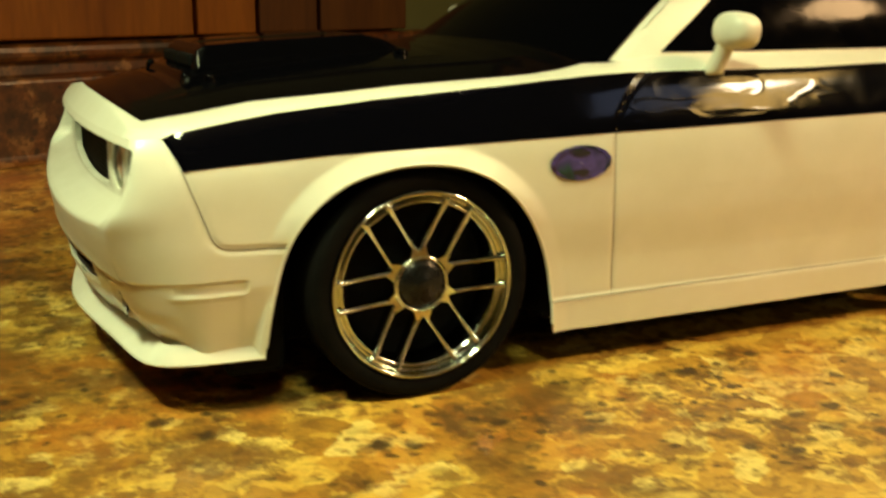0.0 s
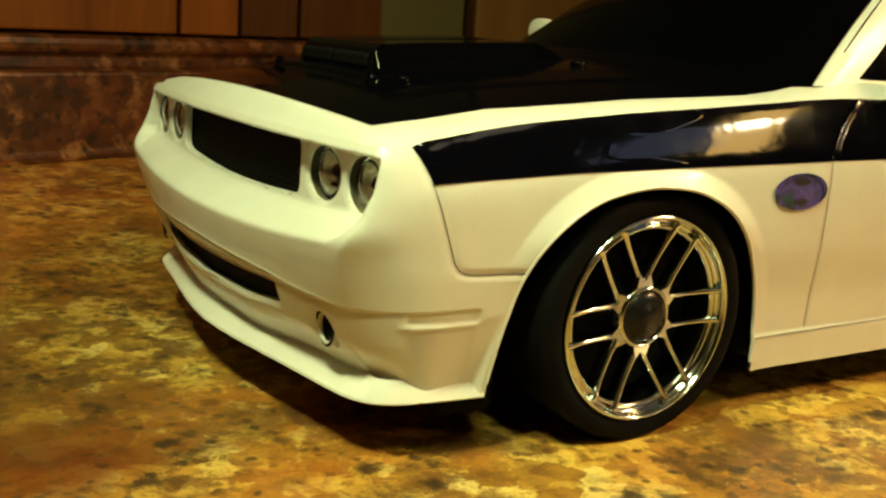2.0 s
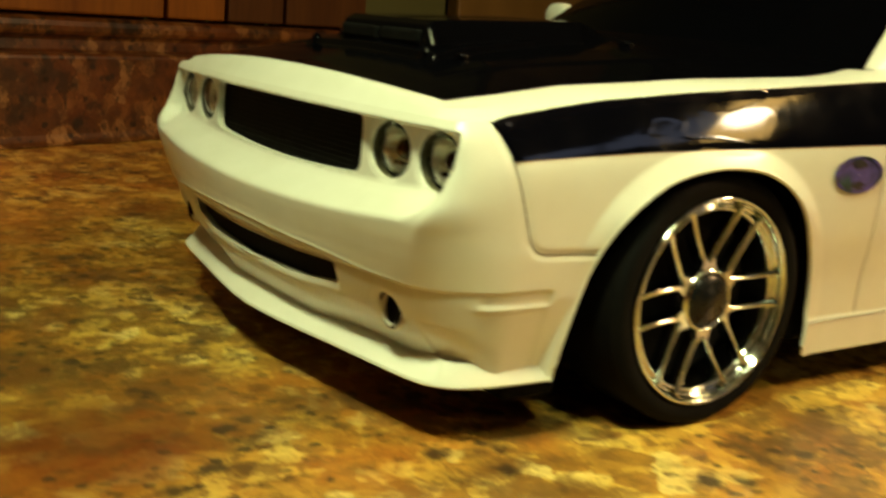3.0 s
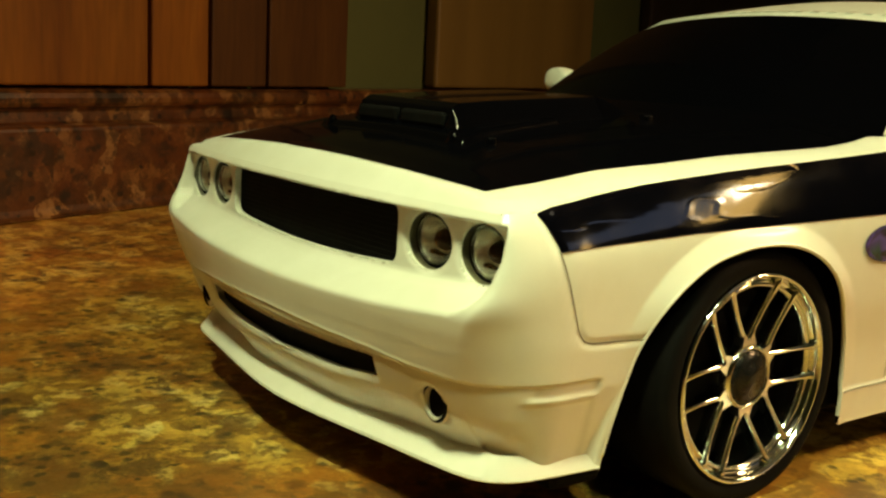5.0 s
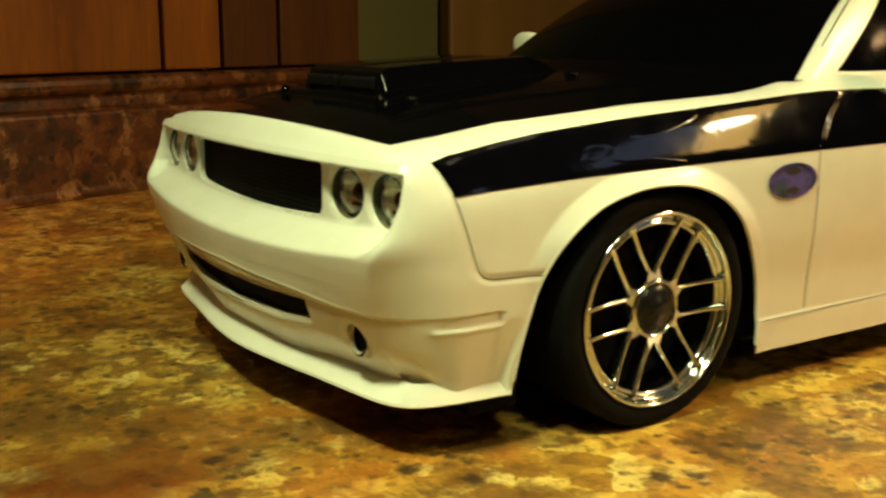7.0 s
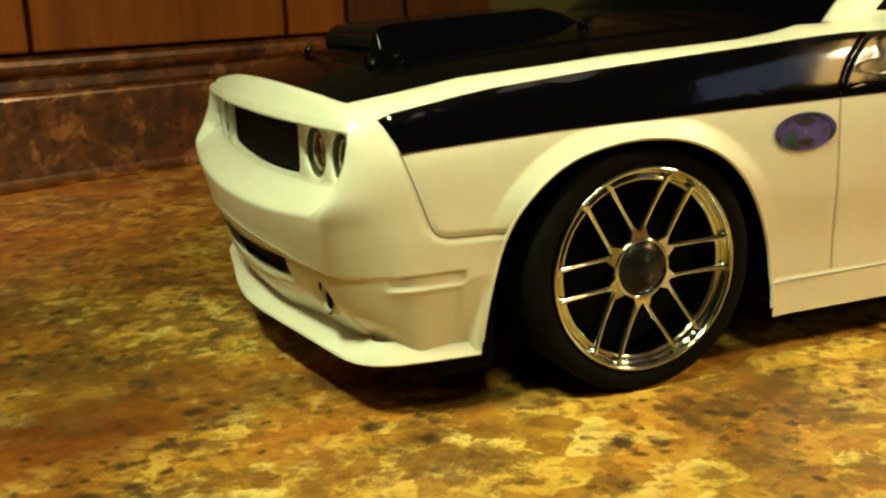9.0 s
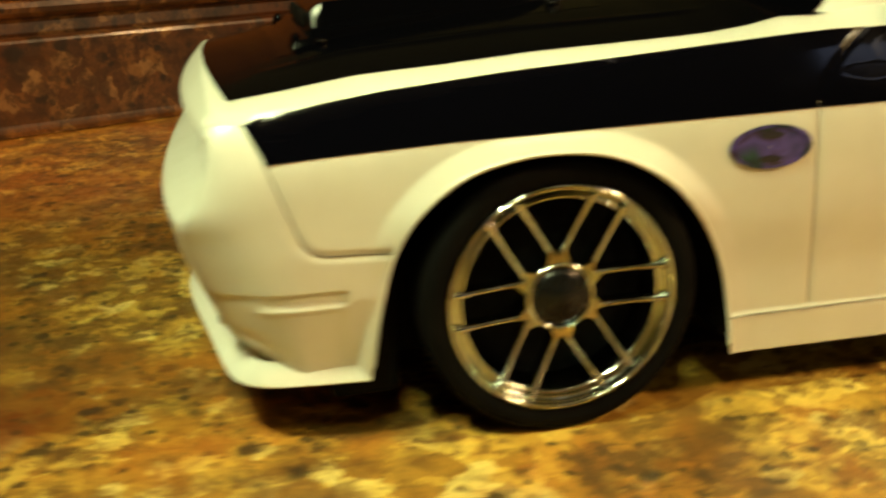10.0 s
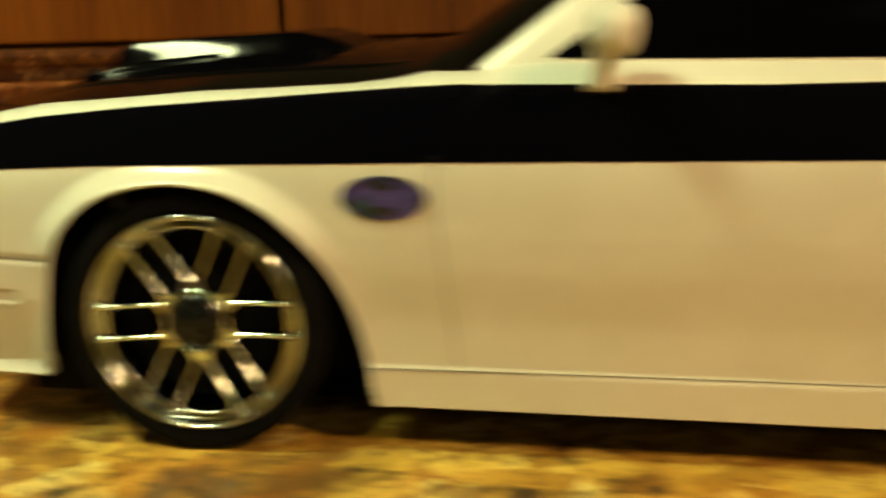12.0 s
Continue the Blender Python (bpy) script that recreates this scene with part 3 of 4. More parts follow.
def flank_points(x, z, proud=0.0):
    """Points (x, v, z) of the flank."""
    x, z = np.asarray(x, float), np.asarray(z, float)
    zeta = level(z, x)
    v = half_width(x, zeta)
    h = relief_flank(x, z) + proud
    e = 1e-4
    dvx = (half_width(x + e, zeta) - half_width(x - e, zeta)) / (2 * e)
    dvz = (half_width(x, zeta + e) - half_width(x, np.minimum(zeta - e, 0.0754))) / (2 * e)
    dvx, dvz = np.clip(dvx, -3, 6), np.clip(dvz, -2.5, 2.5)
    n = np.sqrt(1 + dvx**2 + dvz**2)
    return np.stack([x - h * dvx / n, v + h / n, z - h * dvz / n], -1)


# wall of the shell: nose, corner and flank as one grid for each half
DX = 0.0007
levels = np.r_[np.arange(0.0123, 0.0367, DX), np.arange(0.0368, 0.0412, 0.00028), np.arange(0.0415, 0.0545, DX), np.linspace(0.0548, 0.0755, 58)]
NV = 150
xs_fine = np.arange(XE, 0.078, DX)
xs = np.r_[xs_fine[1:], np.linspace(0.0787, 0.21, 60), np.arange(0.2115, 0.306, 0.0015), np.linspace(0.308, XR, 8), XR + (XT - XR) * np.sin(np.linspace(0.1, 1, 12) * math.pi / 2)]
NC = 26


def shell_half():
    zz = levels[:, None]
    # nose, from the middle to v0
    v0 = corner_v(zz)
    v = v0 * np.linspace(0, 1, NV)[None, :]
    z_n = raise_z(zz, -0.08 + 0 * v) - sag(v, zz)
    # opening edges are exact
    hole_n = np.zeros_like(v, bool)
    for poly in HOLES_FRONT:
        d, nx, nz = seg_dist(v, z_n, poly)
        near = (d < 0.00042) & (v > 1e-6)
        v = np.where(near, nx, v)
        z_n = np.where(near, nz, z_n)
        hole_n |= inside(v, z_n, poly) & ~near
    xn = nose_at(v, z_n) - relief_nose(v, z_n)
    nose_p = np.stack([xn, v, z_n], -1)
    # corner, by angle
    th = np.linspace(0, math.pi / 2, NC + 1)[None, 1:]
    _, _, x0, ca, cc = corner(zz)
    xc = x0 + ca * np.sin(th) + cc * (1 - np.cos(th))
    zc = raise_z(zz, xc)
    hole_c = np.zeros(xc.shape, bool)
    pc = flank_points(xc, zc)
    # flank
    x = xs[None, :] + 0 * zz
    z = raise_z(zz, x)
    hole = np.zeros(x.shape, bool)
    for poly in (ARCH, ARCH_REAR):
        d, nx, nz = seg_dist(x, z, poly)
        near = d < (0.00042 if poly is ARCH else 0.0007)
        x, z = np.where(near, nx, x), np.where(near, nz, z)
        hole |= inside(x, z, poly) & ~near
    pf = flank_points(x, z)
    # tail: from the corner to the middle
    last = pf[:, -1:]
    t = np.linspace(0, 1, 12)[None, 1:, None]
    tail = last * np.array([1, 0, 1]) + np.array([0, 1, 0]) * last * (1 - t)
    tail[..., 0] += 0.004 * (1 - (1 - t[..., 0]) ** 2)
    p = np.concatenate([nose_p, pc, pf, tail], 1)
    h = np.concatenate([hole_n, hole_c, hole, np.zeros(tail.shape[:2], bool)], 1)
    # the bumper ends inside the splitter
    p[..., 2] = np.where(p[..., 0] < -0.030, np.maximum(p[..., 2], 0.0152), p[..., 2])
    return p, h


P, HOLE = shell_half()
nr, nc = P.shape[:2]
# front lower edge of the flank behind the wheel, and of the bumper
faces = grid_faces(nr, nc)
fh = HOLE.ravel()[faces]
faces = faces[~fh.any(1)]
# the deck: hood, fender tops, tail
QN = 92
top = P[-1]
front = top[: NV + NC]
side = top[NV + NC :][: len(xs)]
qs = np.linspace(0, 1, QN)


def deck_z(x, v):
    he, st = hood_edge(x), stripe_top(x)
    vt = half_width(x, 0.0755 + 0 * x)
    ve = np.minimum(0.0775, vt - 0.006)
    out = np.clip((v - ve) / (vt - ve), 0, 1)
    crown = 0.0044 + 0.0014 * sm(x, -0.072, -0.03)
    z_in = he + crown * (1 - np.clip(v / ve, 0, 1) ** 2)
    z = np.where(v > ve, he + (st - he) * out**1.7, z_in)
    lip = np.interp(v, front[:, 1], front[:, 0])
    lz = np.interp(v, front[:, 1], front[:, 2])
    # the visor over the grille: a steep white band up to the hood
    band = np.maximum(0.0057 - 0.7 * v**2, 0.0018) + 0.009 * sm(v, 0.072, 0.085)
    t = np.clip((x - lip) / band, 0, 1)
    z = lz + (z - lz) * (1 - (1 - t) ** 1.25)
    # crease lines of the hood beside the scoop
    z = z + 0.0006 * np.exp(-((v - 0.052 - 0.06 * (x + 0.06)) / 0.0016) ** 2) * sm(x, -0.065, -0.04) * (1 - sm(x, 0.035, 0.05))
    return z


def deck_points(x, v, proud=0.0):
    z = deck_z(x, v)
    return np.stack([x, v, z + proud], -1)


tn = np.r_[np.linspace(0, 0.025, 22)[:-1], np.linspace(0.025, 0.12, 34)[:-1], np.linspace(0.12, 0.5, 50)[:-1], np.linspace(0.5, 1, 26)]
# each line of the deck runs back from the nose's edge, spreading with the flank
v_front = qs * front[-1, 1]
x_front = np.interp(v_front, front[:, 1], front[:, 0])
X = x_front[None, :] + tn[:, None] * (XT - x_front[None, :])
edge_v = np.interp(X, np.r_[front[-1, 0] - 1, side[:, 0]], np.r_[front[-1, 1], side[:, 1]])
V = qs[None, :] * edge_v
D = deck_points(X, V)
n_wall = nr * nc
dfaces = grid_faces(len(tn), QN) + n_wall
verts = np.concatenate([P.reshape(-1, 3), D.reshape(-1, 3)])


def both_sides(verts, faces):
    """The near half (y = -v) and its mirror image."""
    a = verts * np.array([1, -1, 1])
    b = verts.copy()
    f = np.asarray(faces)
    return np.concatenate([a, b]), np.concatenate([f, f[:, ::-1] + len(verts)]).tolist()


av, af = both_sides(verts, np.concatenate([faces, dfaces]))
shell = mesh_object("body_shell", av, af, WHITE, car, "white painted polycarbonate body")
weld = shell.modifiers.new("weld", "WELD")
weld.merge_threshold = 0.00003

# black inside of the shell, a wall's thickness further in
IN_ = P.copy()
IN_[:, :NV, 0] += 0.0011
IN_[:, NV:, 1] -= 0.0011 * np.minimum(1, IN_[:, NV:, 1] / 0.02)
IN_[:, NV : NV + NC, 0] += 0.0008
DI_ = D.copy()
DI_[..., 2] -= 0.0012
DI_[..., 1] *= 0.985
DI_[..., 0] = np.maximum(DI_[..., 0], x_front[None, :] + 0.0012)
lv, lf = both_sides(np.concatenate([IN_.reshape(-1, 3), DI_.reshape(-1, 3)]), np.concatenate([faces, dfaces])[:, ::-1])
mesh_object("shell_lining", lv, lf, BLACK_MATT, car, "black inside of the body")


def edge_strip(poly, on_nose, depth):
    """The cut edge round an opening, turned inwards."""
    p = np.concatenate([poly, poly[:1]])
    if on_nose:
        v, z = p[:, 0], p[:, 1]
        out = np.stack([nose_at(v, z) - relief_nose(v, z) - 0.00002, v, z], -1)
        inn = out + np.array([depth, 0, 0])
    else:
        keep = p[:, 1] > 0.0122
        out = flank_points(p[keep, 0], p[keep, 1])
        inn = out - np.array([0, depth, 0])
    return np.stack([out, inn])


for far in (0, 1):
    for poly, on_nose, depth in [(ARCH, 0, 0.0012), (ARCH_REAR, 0, 0.0012)] + [(q, 1, 0.0007) for q in HOLES_FRONT[3:]]:
        g = edge_strip(poly, on_nose, depth)
        ob = mesh_object("panel_edge", g.reshape(-1, 3) * np.array([1, 1 if far else -1, 1]), grid_faces(*g.shape[:2]).tolist(), WHITE, car)


def bead(poly, radius, far):
    """A rounded lip along a wheel opening's cut edge."""
    p = poly[poly[:, 1] > np.where(poly[:, 0] < 0, 0.0156, 0.0134)]
    start = int(np.argmax(np.hypot(*(np.roll(p, 1, 0) - p).T)))
    p = np.roll(p, -start, 0)
    c = flank_points(p[:, 0], p[:, 1]) - np.array([0, 0.7 * radius, 0])
    t = np.gradient(c, axis=0)
    t /= np.linalg.norm(t, axis=1, keepdims=True)
    a = np.array([0.0, 1.0, 0.0]) - t * t[:, 1:2]
    a /= np.linalg.norm(a, axis=1, keepdims=True)
    e = np.cross(t, a)
    k = np.linspace(0, 2 * math.pi, 9)
    g = c[:, None] + radius * (np.cos(k)[None, :, None] * a[:, None] + np.sin(k)[None, :, None] * e[:, None])
    mesh_object("panel_lip", g.reshape(-1, 3) * np.array([1, 1 if far else -1, 1]), grid_faces(*g.shape[:2]).tolist(), WHITE, car)


for far in (0, 1):
    bead(ARCH, 0.00055, far)
    bead(ARCH_REAR, 0.00055, far)
for poly in HOLES_FRONT[:2]:
    g = edge_strip(poly, 1, 0.0020)
    mesh_object("panel_edge", g.reshape(-1, 3), grid_faces(*g.shape[:2]).tolist(), WHITE, car)


def film(name, points, mat, parent=car, label="", mirror=0, flip=False):
    """A thin sheet from a grid of (x, v, z); mirror: 0 near side, 1 far side, 2 across both."""
    nr, nc = points.shape[:2]
    p = points.reshape(-1, 3)
    f = grid_faces(nr, nc, flip)
    if mirror == 2:
        vv, ff = both_sides(p, f)
    elif mirror == 1:
        vv, ff = p, f[:, ::-1].tolist()
    else:
        vv, ff = p * np.array([1, -1, 1]), f.tolist()
    ob = mesh_object(name, vv, ff, mat, parent, label)
    if mirror == 2:
        w = ob.modifiers.new("weld", "WELD")
        w.merge_threshold = 0.00003
    return ob


# black side stripes
def stripe_grid():
    s = np.r_[np.linspace(0, 0.45, 220)[:-1], np.linspace(0.45, 1, 90)][None, :]
    t = np.linspace(0, 1, 26)[:, None]
    x_start = -0.0632 - 0.0040 * t
    x = x_start + s * (0.322 - x_start)
    z = stripe_low(x) + t * (stripe_top(x) - 0.0002 - stripe_low(x))
    return flank_points(x, z, 0.00018 + 0.00022 * (1 - sm(x, -0.0660, -0.0540)))


STRIPE = stripe_grid()
for far in (0, 1):
    film("side_stripe", STRIPE, VINYL, label="glossy black vinyl stripe, a little wrinkled", mirror=far)

# black hood with its cowl
t_ = np.r_[np.linspace(0, 0.2, 30)[:-1], np.linspace(0.2, 1, 70)][:, None]
q_ = np.linspace(0, 1, 60)[None, :]
hood_side = curve([(-0.0692, 0.0697), (-0.058, 0.0724), (-0.02, 0.0762), (0.03, 0.0784), (0.0560, 0.0790), (0.066, 0.0795)])
xa = -0.0743 + 0.0046 * q_**2
X_ = xa + t_ * (0.0560 + 0.0127 * q_**2 - xa)
H_ = np.stack(np.broadcast_arrays(X_, q_ * hood_side(X_), 0 * X_), -1)
H_[..., 2] = deck_z(H_[..., 0], H_[..., 1]) + 0.00022
film("hood", H_, BLACK_GLOSS, label="glossy black painted hood", mirror=2, flip=True)

# cabin: rings from the belt to the roof
BELT, ROOF = 0.0895, 0.1265


def cabin_front(c, w):
    """Windscreen: c from the middle (0) to the pillar's edge (1), w from base to top."""
    vb, vt = 0.0800 * c, 0.0610 * c
    v = vb + (vt - vb) * w
    x = (0.0430 + 3.55 * vb**2) * (1 - w) + (0.1110 + 2.6 * vt**2) * w
    z = BELT + (ROOF + 0.0026 * (1 - c**2) - BELT) * w + 0.0022 * np.sin(math.pi * w) * 1.0
    return np.stack(np.broadcast_arrays(x, v, z), -1)


def cabin_side(s, w):
    xb, xt = 0.0657 + s * (0.285 - 0.0657), 0.12067 + s * (0.215 - 0.12067)
    vb, vt = 0.0800 + 0.003 * np.sin(math.pi * s), 0.0610 + 0.0012 * np.sin(math.pi * s)
    x, v = xb + (xt - xb) * w, vb + (vt - vb) * w + 0.0028 * np.sin(math.pi * w) * (0.3 + 0.7 * np.sin(math.pi * np.clip(s, 0, 1)) ** 0.5)
    z = BELT + (ROOF + 0.0022 * np.sin(math.pi * s) - BELT) * w + 0.0022 * np.sin(math.pi * w) * (1 - sm(s, 0.0, 0.12))
    return np.stack(np.broadcast_arrays(x, v, z), -1)


def cabin_back(c, w):
    vb, vt = 0.0800 * c, 0.0610 * c
    x = (0.300 - 2.35 * vb**2) * (1 - w) + (0.222 - 1.88 * vt**2) * w
    z = BELT + 0.004 + (ROOF + 0.0026 * (1 - c**2) - BELT - 0.004) * w
    return np.stack(np.broadcast_arrays(x, vb + (vt - vb) * w, z), -1)


def roof_points(s, c):
    a = cabin_side(s, 1.0 + 0 * s)
    f, b = cabin_front(c, np.array(1.0)), cabin_back(c, np.array(1.0))
    x = f[..., 0] * (1 - s) + b[..., 0] * s
    v = c * a[..., 1]
    z = a[..., 2] * 1.0 + (0.0026 * (1 - c**2)) + 0.0045 * np.sin(math.pi * np.clip(s, 0, 1)) * (1 - c**2)
    return np.stack(np.broadcast_arrays(x, v, z), -1)


col = lambda n: np.linspace(0, 1, n)
cf = cabin_front(col(40)[None, :], col(30)[:, None])
cs = cabin_side(col(60)[None, :], col(30)[:, None])
cb = cabin_back(col(24)[None, :], col(14)[:, None])
cr = roof_points(col(40)[:, None], col(30)[None, :])
pts, fcs, n0 = [], [], 0
for g, flip in ((cf, False), (cs, False), (cb, True), (cr, True)):
    pts.append(g.reshape(-1, 3))
    fcs.append(grid_faces(*g.shape[:2], flip) + n0)
    n0 += g.shape[0] * g.shape[1]
cv, cfc = both_sides(np.concatenate(pts), np.concatenate(fcs))
cabin = mesh_object("cabin_shell", cv, cfc, WHITE, car, "white roof and pillars")
w_ = cabin.modifiers.new("weld", "WELD")
w_.merge_threshold = 0.0006


def lifted(g, h):
    """A grid moved h along its own normals, outwards."""
    du, dv = np.gradient(g, axis=1), np.gradient(g, axis=0)
    n = np.cross(du, dv)
    n /= np.linalg.norm(n, axis=-1, keepdims=True) + 1e-12
    return g + h * n


wc = np.linspace(0, 0.972, 60)[None, :]
ws = cabin_front(wc, np.linspace(0.0, 1.0, 40)[:, None] * (0.925 - 0.045 * wc**2 - 0.10 * np.clip((wc - 0.80) / 0.172, 0, 1) ** 3))
film("windscreen", lifted(ws, 0.0006 if lifted(ws, 1)[5, 5, 2] > ws[5, 5, 2] else -0.0006), BLACK_GLOSS, label="blacked-out glossy windscreen", mirror=2)
sw = np.linspace(0.10, 0.92, 24)[:, None]
ss = np.linspace(0, 1, 50)[None, :]
# the pane's front edge leans with the pillar
s_lo = 0.053 + 0.050 * sw
g_ = cabin_side(s_lo + ss * (0.80 - 0.02 * sw - s_lo), sw)
side_sign = 1 if lifted(g_, 1)[5, 5, 1] > g_[5, 5, 1] else -1
for far in (0, 1):
    film("side_window", lifted(g_, 0.00025 * side_sign), BLACK_GLOSS, label="blacked-out glossy side window", mirror=far)

# sill strip under the windows: part of the belt, slightly raised
rb = cabin_back(np.linspace(0, 0.9, 20)[None, :], np.linspace(0.12, 0.92, 16)[:, None])
film("rear_window", lifted(rb, 0.00025 if lifted(rb, 1)[5, 5, 0] > rb[5, 5, 0] else -0.00025), BLACK_GLOSS, label="blacked-out rear window", mirror=2, flip=True)

# grille: dark panel with fine bars, set back in its opening
def nose_sheet(v0, v1, z0, z1, back, nv=60, nz=10):
    v = np.linspace(v0, v1, nv)[None, :]
    z = np.linspace(z0, z1, nz)[:, None]
    x = nose_at(v + 0 * z, z + 0 * v) + back
    return np.stack(np.broadcast_arrays(x, -v, z), -1)


g = nose_sheet(-0.0475, 0.0475, 0.0600, 0.0722, 0.0024)
g[0, :, 2], g[-1, :, 2] = 0.0545, 0.0745
g[..., 0] = np.max(g[..., 0], 0)[None, :]
grille = mesh_object("grille", g.reshape(-1, 3), grid_faces(*g.shape[:2]).tolist(), BLACK_MATT, car, "black recessed grille panel")
bm = bmesh.new()
for i in range(11):
    z = 0.0588 + i * 0.00135
    for a, b in zip(np.linspace(-0.046, 0.046, 25), np.linspace(-0.046, 0.046, 25)[1:]):
        xa_, xb_ = [float(nose_at(abs(q), 0.066)) + 0.0019 for q in (a, b)]
        vs_ = [bm.verts.new(p) for p in ((xa_, a, z - 0.00010), (xb_, b, z - 0.00010), (xb_, b, z + 0.00010), (xa_, a, z + 0.00010), (xa_ + 0.0002, a, z + 0.00010), (xb_ + 0.0002, b, z + 0.00010))]
        bm.faces.new(vs_[:4])
        bm.faces.new((vs_[3], vs_[2], vs_[5], vs_[4]))
part("grille_mesh", bm, BLACK_MATT, grille)
g = nose_sheet(-0.047, 0.047, 0.0280, 0.0385, 0.0036)
mesh_object("lower_intake", g.reshape(-1, 3), grid_faces(*g.shape[:2]).tolist(), BLACK_MATT, car, "black lower air intake")


# headlamps: deep bezel tube, black ring, smoked reflector with a dark projector, clear dome
BEZEL = material("smoked_bezel", (0.10, 0.092, 0.055), 0.28, 0.0, 0.3)
v_ = coords(BEZEL)
link(BEZEL, ramp(BEZEL, noise_tex(BEZEL, v_, 400, 3), [(0.3, (0.050, 0.046, 0.024)), (0.8, (0.110, 0.100, 0.052))]), base(BEZEL)["Base Color"])


def headlamp(v, z, r, sign):
    rx, rz = r
    y = -sign * v
    x = float(np.mean(nose_at(oval(v, z, rx, rz)[:, 0], oval(v, z, rx, rz)[:, 1]))) + 0.0004

    def turned(name, profile, mat, parent, label, n=40):
        bm = lathe(profile, n, "x")
        bmesh.ops.scale(bm, vec=(1, rx, rz), verts=bm.verts)
        bmesh.ops.translate(bm, vec=(x, y, z), verts=bm.verts)
        return part(name, bm, mat, parent, label, True)

    lamp = turned("headlight", [(0.985, 0.0020), (0.94, 0.0020), (0.915, 0.0025), (0.885, 0.0033), (0.87, 0.0050)], BLACK_GLOSS, car, "round black headlight ring")
    rim_ = edge_strip(oval(v, z, rx, rz), 1, 0.0034)
    rim_[0, :, 0] += 0.0006
    rim_[1, :, 1], rim_[1, :, 2] = v + 0.975 * (rim_[1, :, 1] - v), z + 0.975 * (rim_[1, :, 2] - z)
    mesh_object("bezel", rim_.reshape(-1, 3) * np.array([1, -sign, 1]), grid_faces(*rim_.shape[:2]).tolist(), BEZEL, lamp, "deep smoked bezel tube")
    turned("reflector", [(0.0, 0.0085), (0.32, 0.0081), (0.56, 0.0070), (0.74, 0.0054), (0.86, 0.0036), (0.885, 0.0031)], SMOKED, lamp, "smoked chrome reflector bowl")
    turned("projector", [(0.0, 0.0024), (0.17, 0.0026), (0.31, 0.0034), (0.38, 0.0046), (0.39, 0.0075)], CAP, lamp, "dark bulging projector", 32)
    turned("collar", [(0.39, 0.0044), (0.45, 0.0042), (0.47, 0.0048), (0.46, 0.0075)], SMOKED, lamp, "smoked chrome collar", 32)
    bm = box((0.0022, 1.25 * rx, 0.0009), (x + 0.0052, y, z - 0.52 * rz), 0.0002)
    part("crossbar", bm, BLACK_GLOSS, lamp, "black bar across the reflector")
    turned("lens", [(0.0, 0.0000), (0.4, 0.0003), (0.70, 0.0009), (0.94, 0.0020), (0.94, 0.0023), (0.70, 0.0013), (0.4, 0.0007), (0.0, 0.0004)], LENS, lamp, "clear lens").visible_shadow = False


for sign in (1, -1):
    for (v, z), r in zip(LAMPS, LAMP_R):
        headlamp(v, z, r, sign)
    x = float(nose(FOG[0], FOG[1]) + draw_in(FOG[1])) + 0.0015
    bm = lathe([(0.0048, 0.0), (0.0032, 0.0004), (0.0, 0.0012)], 28, "x")
    bmesh.ops.translate(bm, vec=(x, -sign * FOG[0], FOG[1]), verts=bm.verts)
    fog = part("fog_lamp", bm, BLACK_MATT, car, "black round fog lamp recess", True)
    # white lip round it, lying in the nose's slope
    lean = math.atan2(float(nose(FOG[0] + 0.002, FOG[1]) - nose(FOG[0] - 0.002, FOG[1])), 0.004)
    bm = lathe([(0.0030, 0.0022), (0.0031, 0.0005), (0.0034, 0.0001), (0.0040, 0.0003), (0.0047, 0.0011)], 40, "x")
    bmesh.ops.scale(bm, vec=(1, 0.92, 1.12), verts=bm.verts)
    bmesh.ops.rotate(bm, cent=(0, 0, 0), matrix=Matrix.Rotation(sign * lean, 3, "Z"), verts=bm.verts)
    bmesh.ops.translate(bm, vec=(x - 0.0002, -sign * FOG[0], FOG[1]), verts=bm.verts)
    part("fog_bezel", bm, WHITE, fog, "white lip round the fog lamp", True)


